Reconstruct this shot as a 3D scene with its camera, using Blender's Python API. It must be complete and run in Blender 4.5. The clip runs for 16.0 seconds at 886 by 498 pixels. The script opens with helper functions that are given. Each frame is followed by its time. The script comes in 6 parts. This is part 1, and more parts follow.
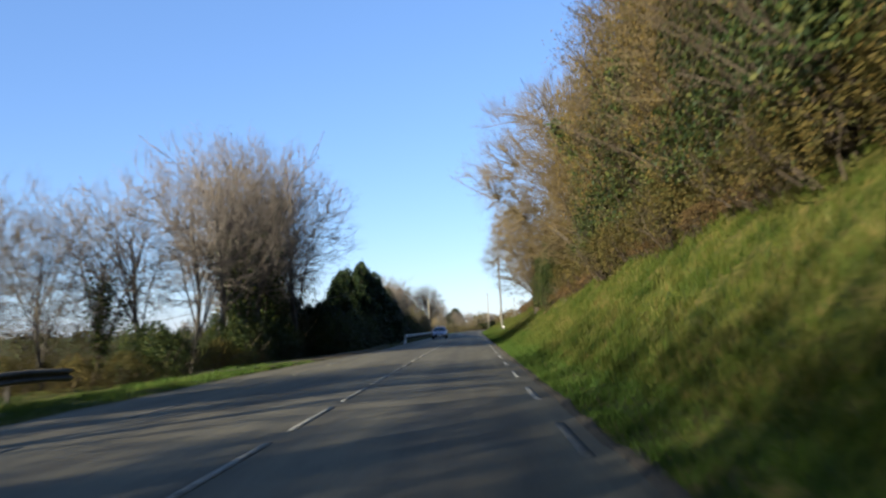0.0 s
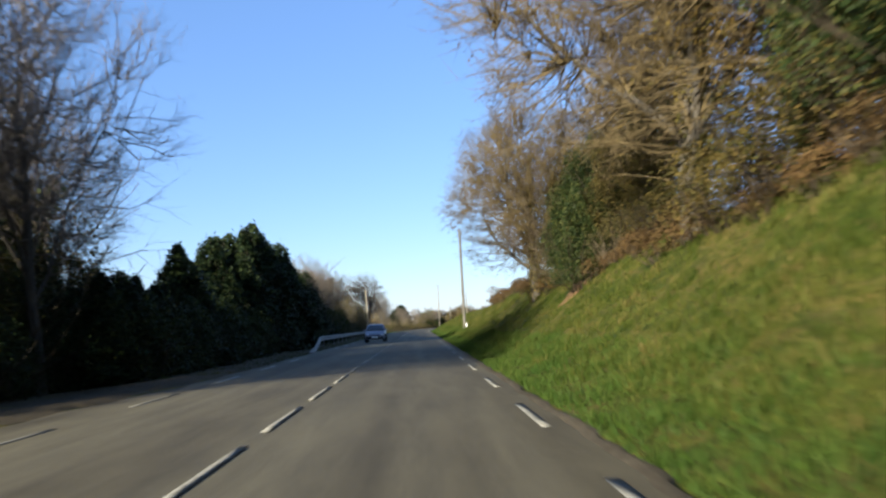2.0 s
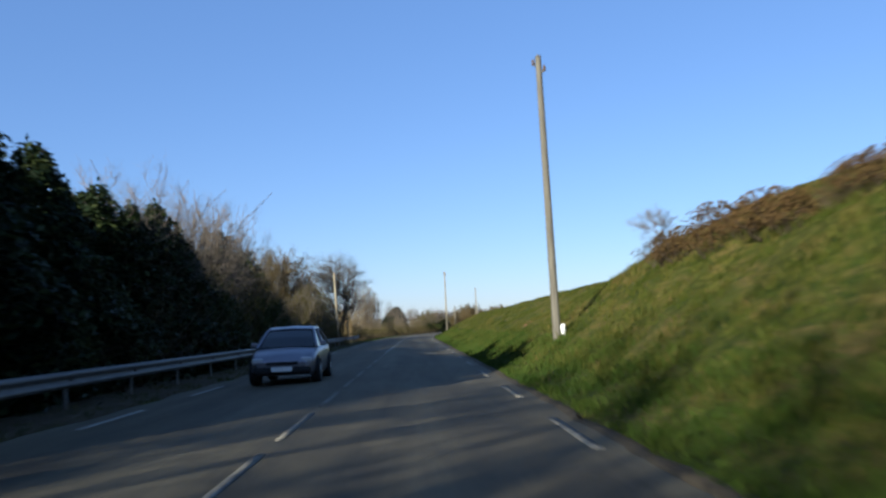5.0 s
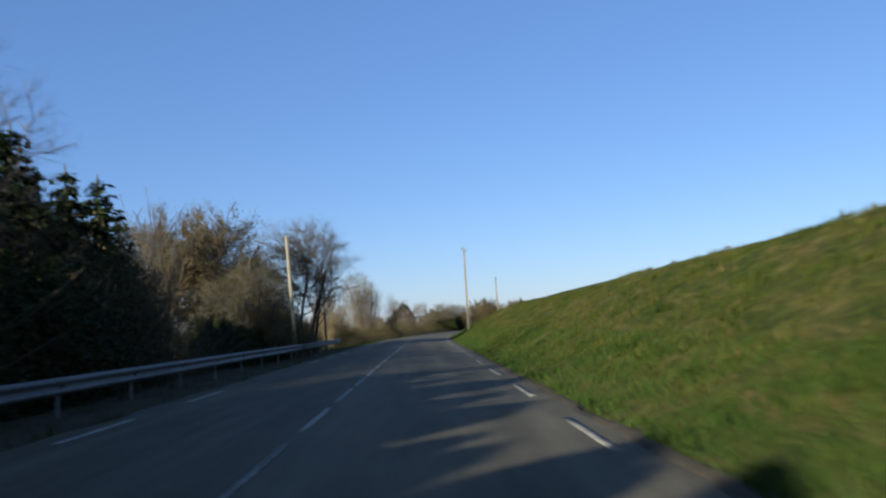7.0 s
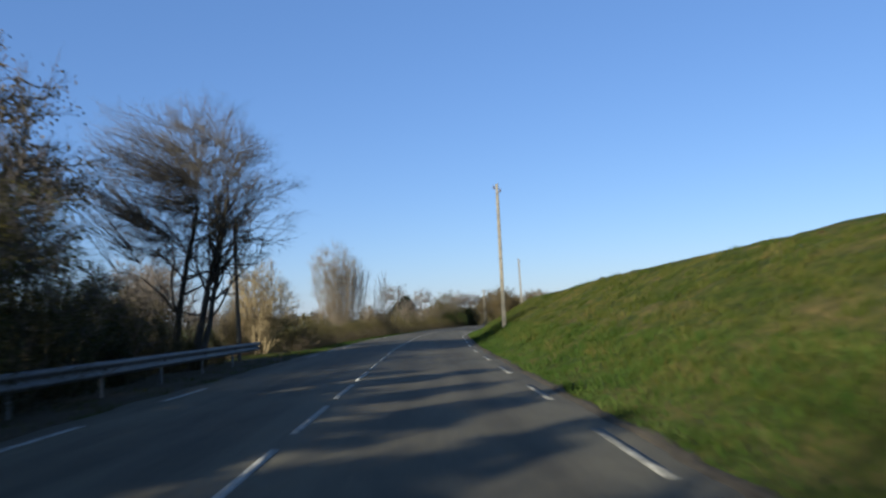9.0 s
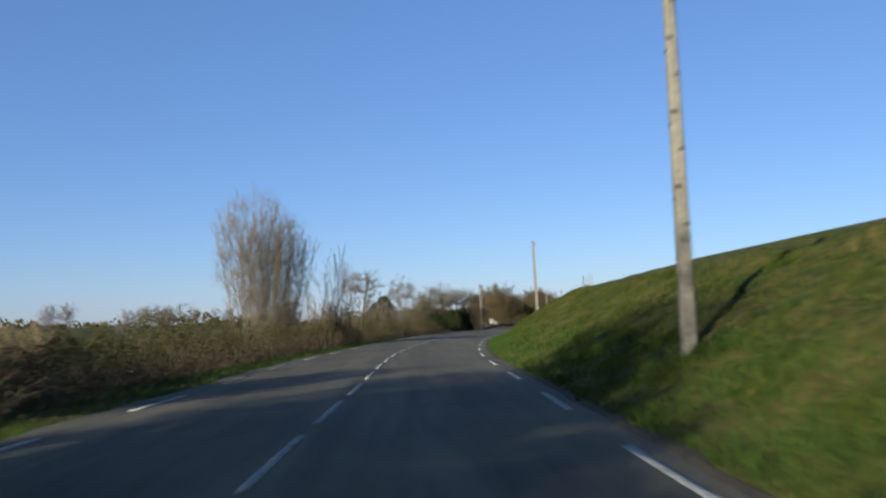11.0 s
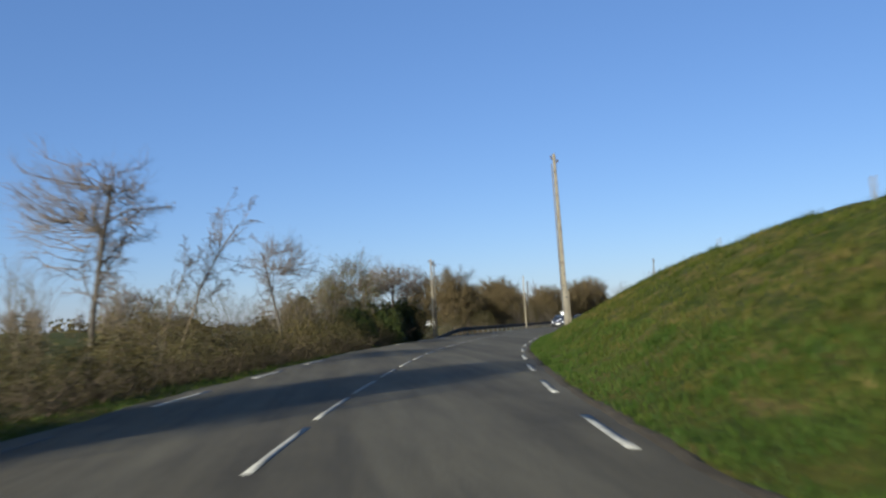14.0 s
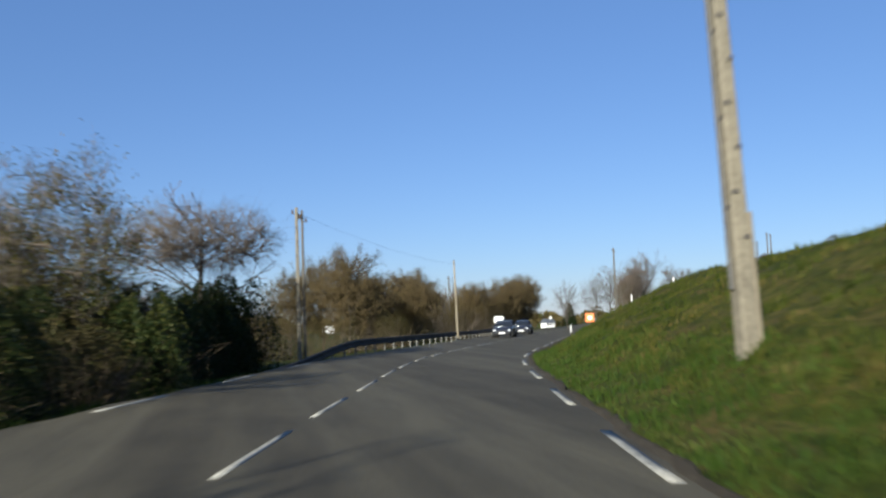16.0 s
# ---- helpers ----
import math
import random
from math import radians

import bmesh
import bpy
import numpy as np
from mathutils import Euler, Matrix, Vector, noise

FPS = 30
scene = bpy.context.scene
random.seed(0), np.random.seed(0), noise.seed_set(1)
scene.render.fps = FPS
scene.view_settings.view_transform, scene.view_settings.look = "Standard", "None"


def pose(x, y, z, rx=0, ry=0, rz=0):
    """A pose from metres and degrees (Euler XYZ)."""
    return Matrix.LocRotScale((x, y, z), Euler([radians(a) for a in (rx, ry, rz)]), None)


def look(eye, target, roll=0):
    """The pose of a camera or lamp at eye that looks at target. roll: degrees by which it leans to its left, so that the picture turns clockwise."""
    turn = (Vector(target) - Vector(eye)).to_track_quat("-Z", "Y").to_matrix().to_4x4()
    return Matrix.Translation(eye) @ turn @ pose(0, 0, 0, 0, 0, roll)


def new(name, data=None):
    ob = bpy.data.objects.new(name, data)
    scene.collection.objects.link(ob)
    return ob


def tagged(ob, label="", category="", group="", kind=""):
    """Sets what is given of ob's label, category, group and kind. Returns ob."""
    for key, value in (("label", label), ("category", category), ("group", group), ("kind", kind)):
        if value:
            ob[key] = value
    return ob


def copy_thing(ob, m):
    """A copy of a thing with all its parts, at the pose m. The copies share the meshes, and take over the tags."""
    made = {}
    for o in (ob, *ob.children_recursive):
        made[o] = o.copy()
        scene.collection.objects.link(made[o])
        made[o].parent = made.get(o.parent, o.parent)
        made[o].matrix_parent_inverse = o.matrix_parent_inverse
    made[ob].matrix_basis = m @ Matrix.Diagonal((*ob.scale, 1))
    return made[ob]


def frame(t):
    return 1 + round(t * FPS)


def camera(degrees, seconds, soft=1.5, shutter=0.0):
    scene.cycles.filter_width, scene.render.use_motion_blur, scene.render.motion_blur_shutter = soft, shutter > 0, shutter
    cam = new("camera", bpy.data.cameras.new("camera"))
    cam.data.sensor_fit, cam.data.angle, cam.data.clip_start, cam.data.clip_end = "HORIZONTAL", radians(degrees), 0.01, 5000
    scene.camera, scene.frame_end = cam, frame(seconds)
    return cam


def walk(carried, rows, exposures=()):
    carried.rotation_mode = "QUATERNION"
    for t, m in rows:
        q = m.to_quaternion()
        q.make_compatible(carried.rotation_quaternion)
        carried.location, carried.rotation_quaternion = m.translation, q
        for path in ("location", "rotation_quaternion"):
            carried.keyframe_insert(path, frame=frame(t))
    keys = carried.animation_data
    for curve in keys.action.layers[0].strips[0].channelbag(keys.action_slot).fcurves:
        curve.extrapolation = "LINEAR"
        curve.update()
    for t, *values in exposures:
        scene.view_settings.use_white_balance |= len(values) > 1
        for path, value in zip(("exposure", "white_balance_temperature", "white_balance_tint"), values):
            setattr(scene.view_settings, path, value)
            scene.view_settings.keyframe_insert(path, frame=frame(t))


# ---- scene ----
SOFT, SHUT = 2.4, 0.42
cam = camera(56.46, 16.0, soft=SOFT, shutter=SHUT)
PATH = [
    (0, (0.669, 2.686, 1.234), (0.6022, 4.6759, 1.4247), -2.30),
    (0.5, (0.457, 10.279, 1.236), (0.4664, 12.2703, 1.4228), -2.48),
    (1, (0.327, 17.791, 1.238), (0.3800, 19.7827, 1.4165), -2.43),
    (1.5, (0.268, 25.328, 1.231), (0.3323, 27.3192, 1.4093), -2.47),
    (2, (0.217, 33.124, 1.239), (0.2809, 35.1149, 1.4190), -2.39),
    (2.5, (0.157, 41.066, 1.236), (0.2205, 43.0567, 1.4230), -2.29),
    (3, (0.065, 49.020, 1.239), (0.1258, 51.0117, 1.4119), -2.28),
    (3.5, (-0.017, 56.773, 1.223), (0.0495, 58.7638, 1.3974), -2.55),
    (4, (-0.093, 64.603, 1.237), (-0.0197, 66.5930, 1.4195), -2.44),
    (6.5, (-0.083, 104.8, 1.23), (-0.018, 106.789, 1.42), -2.50),
    (7, (-0.097, 113.216, 1.242), (-0.044, 115.206, 1.427), -3.21),
    (7.5, (-0.122, 121.61, 1.245), (-0.077, 123.601, 1.428), -2.62),
    (8, (-0.091, 130.287, 1.252), (-0.041, 132.278, 1.434), -2.26),
    (8.5, (-0.096, 138.85, 1.244), (-0.045, 140.842, 1.417), -2.50),
    (9, (-0.134, 147.338, 1.24), (-0.092, 149.33, 1.411), -2.48),
    (9.5, (-0.305, 155.503, 1.231), (-0.261, 157.496, 1.395), -2.38),
    (10, (-0.43, 163.944, 1.232), (-0.38, 165.936, 1.411), -2.01),
    (12.5, (0.16, 205.939, 1.251), (0.328, 207.925, 1.422), -2.52),
    (13, (0.567, 214.168, 1.249), (0.754, 216.152, 1.421), -2.94),
    (13.5, (1.214, 222.175, 1.257), (1.435, 224.155, 1.432), -2.50),
    (14, (1.982, 230.354, 1.243), (2.245, 232.329, 1.419), -2.36),
    (14.5, (2.987, 238.724, 1.24), (3.296, 240.692, 1.419), -2.29),
    (15, (4.24, 247.131, 1.245), (4.591, 249.092, 1.426), -1.90),
    (15.5, (5.841, 255.568, 1.245), (6.25, 257.517, 1.422), -1.84),
    (16, (7.617, 263.786, 1.236), (8.103, 265.717, 1.42), -1.87),
]
EXPOSURES = [(0.0, 1.74, 5470, 16), (3.0, 1.74, 5450, 16), (4.2, 1.54, 5330, 16), (6.3, 1.12, 5220, 16), (10.2, 1.06, 5210, 16), (12.3, 0.97, 5220, 16), (16.0, 0.97, 5220, 16)]
walk(cam, [(t, look(eye, target, roll)) for t, eye, target, roll in PATH], EXPOSURES)

# ---- camera exposure, world and sun ----
world = bpy.data.worlds.new("sky")
scene.world = world
world.use_nodes = True
wt = world.node_tree
wt.nodes.clear()
w_out = wt.nodes.new("ShaderNodeOutputWorld")
w_bg = wt.nodes.new("ShaderNodeBackground")
w_sky = wt.nodes.new("ShaderNodeTexSky")
w_sky.sky_type = "NISHITA"
w_sky.sun_disc = False
SUN_EL, SUN_AZ = 17.5, 216.0  # elevation; compass bearing of the sun, clockwise from +y
w_sky.sun_elevation = radians(SUN_EL)
w_sky.sun_rotation = radians(SUN_AZ)
w_sky.air_density, w_sky.dust_density, w_sky.ozone_density = 1.0, 0.3, 1.8
w_bg.inputs["Strength"].default_value = 0.0535
w_mix = wt.nodes.new("ShaderNodeMix")
w_mix.data_type = "RGBA"
w_mix.inputs[0].default_value = 0.35
w_mix.inputs[7].default_value = (1.6, 2.95, 5.4, 1.0)  # even blue of a hazeless afternoon
wt.links.new(w_sky.outputs[0], w_mix.inputs[6])
wt.links.new(w_mix.outputs[2], w_bg.inputs["Color"])
wt.links.new(w_bg.outputs[0], w_out.inputs["Surface"])
sun_data = bpy.data.lights.new("sun", "SUN")
sun_data.energy, sun_data.angle, sun_data.color = 5.65, radians(0.55), (1.0, 0.88, 0.60)
sun = new("sun", sun_data)
_sd = Vector((math.sin(radians(SUN_AZ)) * math.cos(radians(SUN_EL)), math.cos(radians(SUN_AZ)) * math.cos(radians(SUN_EL)), math.sin(radians(SUN_EL))))
sun.matrix_world = look(tuple(_sd * 100), (0, 0, 0))


# ---- materials ----
def nodes_of(name):
    m = bpy.data.materials.new(name)
    m.use_nodes = True
    t = m.node_tree
    t.nodes.clear()
    out = t.nodes.new("ShaderNodeOutputMaterial")
    bs = t.nodes.new("ShaderNodeBsdfPrincipled")
    t.links.new(bs.outputs[0], out.inputs["Surface"])
    return m, t, bs


def noise_node(t, co, scale, detail=4.0, rough=0.6, dist=0.0, dims="3D"):
    n = t.nodes.new("ShaderNodeTexNoise")
    n.inputs["Scale"].default_value, n.inputs["Detail"].default_value = scale, detail
    n.inputs["Roughness"].default_value, n.inputs["Distortion"].default_value = rough, dist
    t.links.new(co, n.inputs["Vector"])
    return n.outputs["Fac"]


def ramp(t, fac, stops):
    r = t.nodes.new("ShaderNodeValToRGB")
    el = r.color_ramp.elements
    while len(el) < len(stops):
        el.new(0.5)
    for e, (pos, col) in zip(el, stops):
        e.position, e.color = pos, (*col, 1.0)
    t.links.new(fac, r.inputs[0])
    return r.outputs[0]


def mixc(t, fac, a, b, mode="MIX"):
    n = t.nodes.new("ShaderNodeMix")
    n.data_type, n.blend_type = "RGBA", mode
    for sock, v in ((n.inputs[0], fac), (n.inputs[6], a), (n.inputs[7], b)):
        if isinstance(v, (int, float)):
            sock.default_value = v
        elif isinstance(v, tuple):
            sock.default_value = (*v, 1.0)
        else:
            t.links.new(v, sock)
    return n.outputs[2]


def coords(t, stretch=None, which="Object"):
    c = t.nodes.new("ShaderNodeTexCoord").outputs[which]
    if stretch:
        m = t.nodes.new("ShaderNodeMapping")
        m.inputs["Scale"].default_value = stretch
        t.links.new(c, m.inputs["Vector"])
        c = m.outputs[0]
    return c


def bump(t, bs, height, strength, dist=0.05):
    b = t.nodes.new("ShaderNodeBump")
    b.inputs["Strength"].default_value, b.inputs["Distance"].default_value = strength, dist
    t.links.new(height, b.inputs["Height"])
    t.links.new(b.outputs[0], bs.inputs["Normal"])


def mat_asphalt():
    m, t, bs = nodes_of("asphalt")
    co = coords(t)
    fine = noise_node(t, co, 55.0, 3.0, 0.7)
    big = noise_node(t, co, 0.35, 4.0, 0.6)
    lanes = noise_node(t, coords(t, (0.9, 0.02, 1.0)), 1.0, 3.0, 0.5)
    col = ramp(t, big, [(0.3, (0.056, 0.047, 0.029)), (0.7, (0.085, 0.072, 0.0445))])
    col = mixc(t, ramp(t, lanes, [(0.42, (0, 0, 0)), (0.62, (1, 1, 1))]), col, (0.100, 0.086, 0.0545))
    seam = noise_node(t, coords(t, (1.0, 0.12, 1.0)), 2.2, 5.0, 0.65, 0.3)
    col = mixc(t, 0.85, col, ramp(t, seam, [(0.34, (0.72, 0.72, 0.74)), (0.55, (1.0, 1.0, 1.0)), (0.75, (1.16, 1.15, 1.12))]), "MULTIPLY")
    speck = ramp(t, fine, [(0.35, (0.55, 0.55, 0.55)), (0.75, (1.5, 1.5, 1.45))])
    col = mixc(t, 0.8, col, speck, "MULTIPLY")
    t.links.new(col, bs.inputs["Base Color"])
    bs.inputs["Roughness"].default_value = 0.78
    bs.inputs["Specular IOR Level"].default_value = 0.15
    bump(t, bs, fine, 0.35, 0.01)
    return m


def mat_paint(name, lo, pale=(0.30, 0.29, 0.25)):
    m, t, bs = nodes_of(name)
    co = coords(t)
    wear = noise_node(t, co, 9.0, 6.0, 0.75)
    col = mixc(t, ramp(t, wear, [(lo, (1, 1, 1)), (lo + 0.16, (0, 0, 0))]), pale, (0.09, 0.085, 0.07))
    t.links.new(col, bs.inputs["Base Color"])
    bs.inputs["Roughness"].default_value = 0.9
    bs.inputs["Specular IOR Level"].default_value = 0.08
    return m


def mat_grass():
    m, t, bs = nodes_of("meadow_grass")
    co = coords(t)
    big = noise_node(t, co, 0.22, 5.0, 0.65)
    mid = noise_node(t, coords(t, (1.0, 0.8, 1.6)), 1.6, 6.0, 0.7, 0.6)
    fine = noise_node(t, coords(t, (1.0, 1.0, 0.5)), 16.0, 5.0, 0.75)
    patch = noise_node(t, coords(t, (1.0, 0.7, 1.4)), 0.75, 6.0, 0.72, 0.8)
    green = ramp(t, mid, [(0.28, (0.0135, 0.0250, 0.0032)), (0.45, (0.0315, 0.0440, 0.0048)), (0.60, (0.0600, 0.0600, 0.0090)), (0.76, (0.1100, 0.0820, 0.0250))])
    dry = ramp(t, mid, [(0.30, (0.0600, 0.0580, 0.0140)), (0.70, (0.1300, 0.1020, 0.0370))])
    rust = ramp(t, mid, [(0.30, (0.0600, 0.0420, 0.0130)), (0.70, (0.1350, 0.0860, 0.0330))])
    col = mixc(t, ramp(t, big, [(0.48, (0, 0, 0)), (0.70, (0.75, 0.75, 0.75))]), green, dry)
    col = mixc(t, ramp(t, patch, [(0.57, (0, 0, 0)), (0.72, (0.7, 0.7, 0.7))]), col, rust)
    col = mixc(t, 0.8, col, ramp(t, fine, [(0.28, (0.58, 0.60, 0.52)), (0.72, (1.32, 1.30, 1.12))]), "MULTIPLY")
    straw = noise_node(t, coords(t, (1.0, 0.35, 2.2)), 1.3, 5.0, 0.7, 0.5)
    col = mixc(t, ramp(t, straw, [(0.50, (0, 0, 0)), (0.68, (0.7, 0.7, 0.7))]), col, (0.118, 0.082, 0.030))
    clump = noise_node(t, coords(t, (1.0, 1.0, 1.3)), 4.2, 4.0, 0.7, 0.4)
    col = mixc(t, 0.75, col, ramp(t, clump, [(0.36, (0.52, 0.58, 0.52)), (0.64, (1.32, 1.28, 1.12))]), "MULTIPLY")
    t.links.new(col, bs.inputs["Base Color"])
    bs.inputs["Roughness"].default_value = 0.85
    bs.inputs["Specular IOR Level"].default_value = 0.07
    bump(t, bs, fine, 0.6, 0.10)
    return m


def mat_leafy(name, stops, transl=0.25, rough=0.6, patch=0.0):
    """Blades and leaves; every loose piece takes its own shade."""
    m, t, bs = nodes_of(name)
    g = t.nodes.new("ShaderNodeNewGeometry")
    pick = g.outputs["Random Per Island"]
    if patch:
        spots = ramp(t, noise_node(t, coords(t, (1.0, 0.7, 1.5)), 0.62, 6.0, 0.72, 0.6), [(0.32, (0, 0, 0)), (0.63, (1, 1, 1))])
        pick = mixc(t, patch, pick, spots)
    col = ramp(t, pick, stops)
    info = t.nodes.new("ShaderNodeObjectInfo")
    shade = ramp(t, info.outputs["Random"], [(0.0, (0.8, 0.82, 0.8)), (1.0, (1.15, 1.1, 1.05))])
    col = mixc(t, 1.0, col, shade, "MULTIPLY")
    t.links.new(col, bs.inputs["Base Color"])
    bs.inputs["Roughness"].default_value = rough
    bs.inputs["Specular IOR Level"].default_value = 0.07
    if transl:
        tr = t.nodes.new("ShaderNodeBsdfTranslucent")
        t.links.new(col, tr.inputs["Color"])
        mx = t.nodes.new("ShaderNodeMixShader")
        mx.inputs[0].default_value = transl
        t.links.new(bs.outputs[0], mx.inputs[1])
        t.links.new(tr.outputs[0], mx.inputs[2])
        out = [n for n in t.nodes if n.type == "OUTPUT_MATERIAL"][0]
        t.links.new(mx.outputs[0], out.inputs["Surface"])
    return m


def mat_noise(name, stops, scale, rough=0.8, metal=0.0, bump_s=0.4, stretch=None, second=True, dist=0.02):
    m, t, bs = nodes_of(name)
    co = coords(t, stretch)
    f = noise_node(t, co, scale, 6.0, 0.68)
    col = ramp(t, f, stops)
    if second:
        s = noise_node(t, co, scale * 0.13, 4.0, 0.6)
        col = mixc(t, 0.6, col, ramp(t, s, [(0.3, (0.6, 0.6, 0.6)), (0.7, (1.25, 1.25, 1.22))]), "MULTIPLY")
    t.links.new(col, bs.inputs["Base Color"])
    bs.inputs["Roughness"].default_value, bs.inputs["Metallic"].default_value = rough, metal
    if rough > 0.7:
        bs.inputs["Specular IOR Level"].default_value = 0.12
    if bump_s:
        bump(t, bs, f, bump_s, dist)
    return m


ASPHALT, PAINT, GRASS = mat_asphalt(), mat_paint("road_paint", 0.36), mat_grass()
WORN = mat_paint("worn_road_paint", 0.60)
# dimmer road paint: partly dull, partly tree shade put into the colour
DULL_SHADED = mat_paint("dull_and_shaded_road_paint", 0.42, (0.235, 0.222, 0.185))
BLADE = mat_leafy("bank_grass_blades", [(0.08, (0.0145, 0.029, 0.0035)), (0.42, (0.0365, 0.052, 0.0065)), (0.68, (0.063, 0.067, 0.011)), (0.92, (0.120, 0.091, 0.030))], 0.3, 0.6, 0.62)
LUSH = mat_leafy("verge_grass_blades", [(0.05, (0.014, 0.034, 0.0045)), (0.5, (0.034, 0.060, 0.008)), (0.85, (0.057, 0.075, 0.012)), (1.0, (0.090, 0.083, 0.026))], 0.3, 0.6, 0.55)
# golden copy of the ivy, with warm sunlight put into its colour
IVYGOLD = mat_leafy("ivy_painted_sunlit", [(0.0, (0.035, 0.036, 0.010)), (0.6, (0.10, 0.082, 0.020)), (1.0, (0.17, 0.125, 0.035))], 0.2)
DRYLEAF = mat_leafy("withered_leaves", [(0.0, (0.030, 0.018, 0.008)), (0.5, (0.075, 0.046, 0.017)), (1.0, (0.130, 0.085, 0.032))], 0.3)
GOLDLEAF = mat_leafy("golden_catkins", [(0.0, (0.030, 0.022, 0.006)), (0.5, (0.092, 0.063, 0.015)), (0.85, (0.145, 0.098, 0.024)), (1.0, (0.045, 0.054, 0.012))], 0.3)
IVY = mat_leafy("ivy_leaves", [(0.0, (0.0110, 0.0220, 0.0066)), (0.6, (0.0300, 0.0480, 0.0115)), (1.0, (0.0850, 0.0860, 0.0200))], 0.15, 0.5)
HOLLY = mat_leafy("dark_evergreen_leaves", [(0.0, (0.0080, 0.0150, 0.0045)), (0.6, (0.0210, 0.0320, 0.0080)), (1.0, (0.0600, 0.0600, 0.0150))], 0.15, 0.5)
OLIVELEAF = mat_leafy("young_leaves", [(0.0, (0.032, 0.036, 0.008)), (0.6, (0.075, 0.070, 0.016)), (1.0, (0.140, 0.115, 0.032))], 0.3)
BUDLEAF = mat_leafy("budding_twigs", [(0.0, (0.040, 0.032, 0.014)), (0.6, (0.085, 0.066, 0.028)), (1.0, (0.125, 0.100, 0.042))], 0.2)
OLIVEGOLD = mat_leafy("olive_gold_leaves", [(0.0, (0.014, 0.016, 0.005)), (0.4, (0.048, 0.040, 0.011)), (0.8, (0.100, 0.072, 0.019)), (1.0, (0.030, 0.040, 0.010))], 0.25)
BRAMBLE = mat_leafy("bramble_leaves", [(0.0, (0.023, 0.021, 0.009)), (0.5, (0.060, 0.049, 0.0185)), (0.85, (0.100, 0.082, 0.031)), (1.0, (0.048, 0.056, 0.017))], 0.2)
NEEDLE = mat_leafy("conifer_sprays", [(0.0, (0.0046, 0.0091, 0.0039)), (0.6, (0.0130, 0.0221, 0.0072)), (1.0, (0.0358, 0.0455, 0.0130))], 0.1, 0.55)
BARK = mat_noise("grey_bark", [(0.3, (0.040, 0.034, 0.026)), (0.7, (0.100, 0.086, 0.066))], 14.0, 0.9, stretch=(1, 1, 0.25))
TWIG = mat_noise("bare_twigs", [(0.3, (0.080, 0.065, 0.050)), (0.7, (0.158, 0.129, 0.100))], 2.0, 0.8, bump_s=0)
GOLDTWIG = mat_noise("golden_twigs", [(0.3, (0.060, 0.044, 0.020)), (0.7, (0.115, 0.085, 0.040))], 2.0, 0.85, bump_s=0)
GREYTWIG = mat_noise("grey_twigs", [(0.3, (0.092, 0.072, 0.045)), (0.7, (0.180, 0.143, 0.092))], 2.0, 0.85, bump_s=0)
PALETWIG = mat_noise("pale_stems", [(0.3, (0.150, 0.112, 0.056)), (0.7, (0.270, 0.205, 0.105))], 3.0, 0.8, bump_s=0)
BROWNTWIG = mat_noise("brown_stems", [(0.3, (0.055, 0.042, 0.026)), (0.7, (0.135, 0.103, 0.064))], 3.0, 0.85, bump_s=0)
DARKSTEM = mat_noise("dark_stems", [(0.3, (0.026, 0.020, 0.013)), (0.7, (0.065, 0.049, 0.032))], 3.0, 0.9, bump_s=0)
LITTER = mat_noise("dead_leaf_litter_in_shade", [(0.3, (0.028, 0.022, 0.013)), (0.55, (0.056, 0.044, 0.025)), (0.75, (0.12, 0.086, 0.042))], 14.0, 0.95, bump_s=0.9, dist=0.05)
CONCRETE = mat_noise("weathered_concrete", [(0.3, (0.128, 0.113, 0.082)), (0.7, (0.215, 0.190, 0.138))], 9.0, 0.85)
NOTCH_SHADE = mat_noise("painted_notch_shade", [(0.3, (0.05, 0.045, 0.04)), (0.7, (0.09, 0.08, 0.07))], 9.0, 0.9, bump_s=0)
WOOD = mat_noise("grey_pole_wood", [(0.3, (0.060, 0.055, 0.045)), (0.7, (0.14, 0.128, 0.10))], 10.0, 0.85, stretch=(1, 1, 0.08))
PALEWOOD = mat_noise("bleached_pole_wood", [(0.3, (0.16, 0.135, 0.095)), (0.7, (0.30, 0.26, 0.18))], 10.0, 0.85, stretch=(1, 1, 0.08))
ZINC = mat_noise("galvanised_steel", [(0.3, (0.060, 0.058, 0.054)), (0.7, (0.120, 0.115, 0.105))], 5.0, 0.62, 0.2, 0.05)
DARKSTEEL = mat_noise("dull_steel", [(0.3, (0.045, 0.040, 0.035)), (0.7, (0.105, 0.093, 0.078))], 5.0, 0.9, 0.0, 0.05)
SOIL = mat_noise("gritty_soil", [(0.3, (0.035, 0.028, 0.018)), (0.55, (0.065, 0.052, 0.033)), (0.75, (0.11, 0.095, 0.06))], 18.0, 0.95, bump_s=0.8, dist=0.03)
EARTH = mat_noise("bare_earth", [(0.3, (0.0770, 0.0455, 0.0196)), (0.7, (0.1750, 0.1050, 0.0490))], 7.0, 0.95, bump_s=0.8, dist=0.05)
PALEPOST = mat_noise("pale_post_steel", [(0.3, (0.100, 0.096, 0.083)), (0.7, (0.190, 0.182, 0.158))], 8.0, 0.6, 0.2, 0.05)
CERAMIC = mat_noise("brown_ceramic", [(0.3, (0.05, 0.036, 0.028)), (0.7, (0.085, 0.06, 0.045))], 6.0, 0.75, 0, 0, second=False)
RUBBER = mat_noise("black_rubber", [(0.3, (0.015, 0.015, 0.015)), (0.7, (0.035, 0.035, 0.035))], 20.0, 0.8, 0, 0.1)
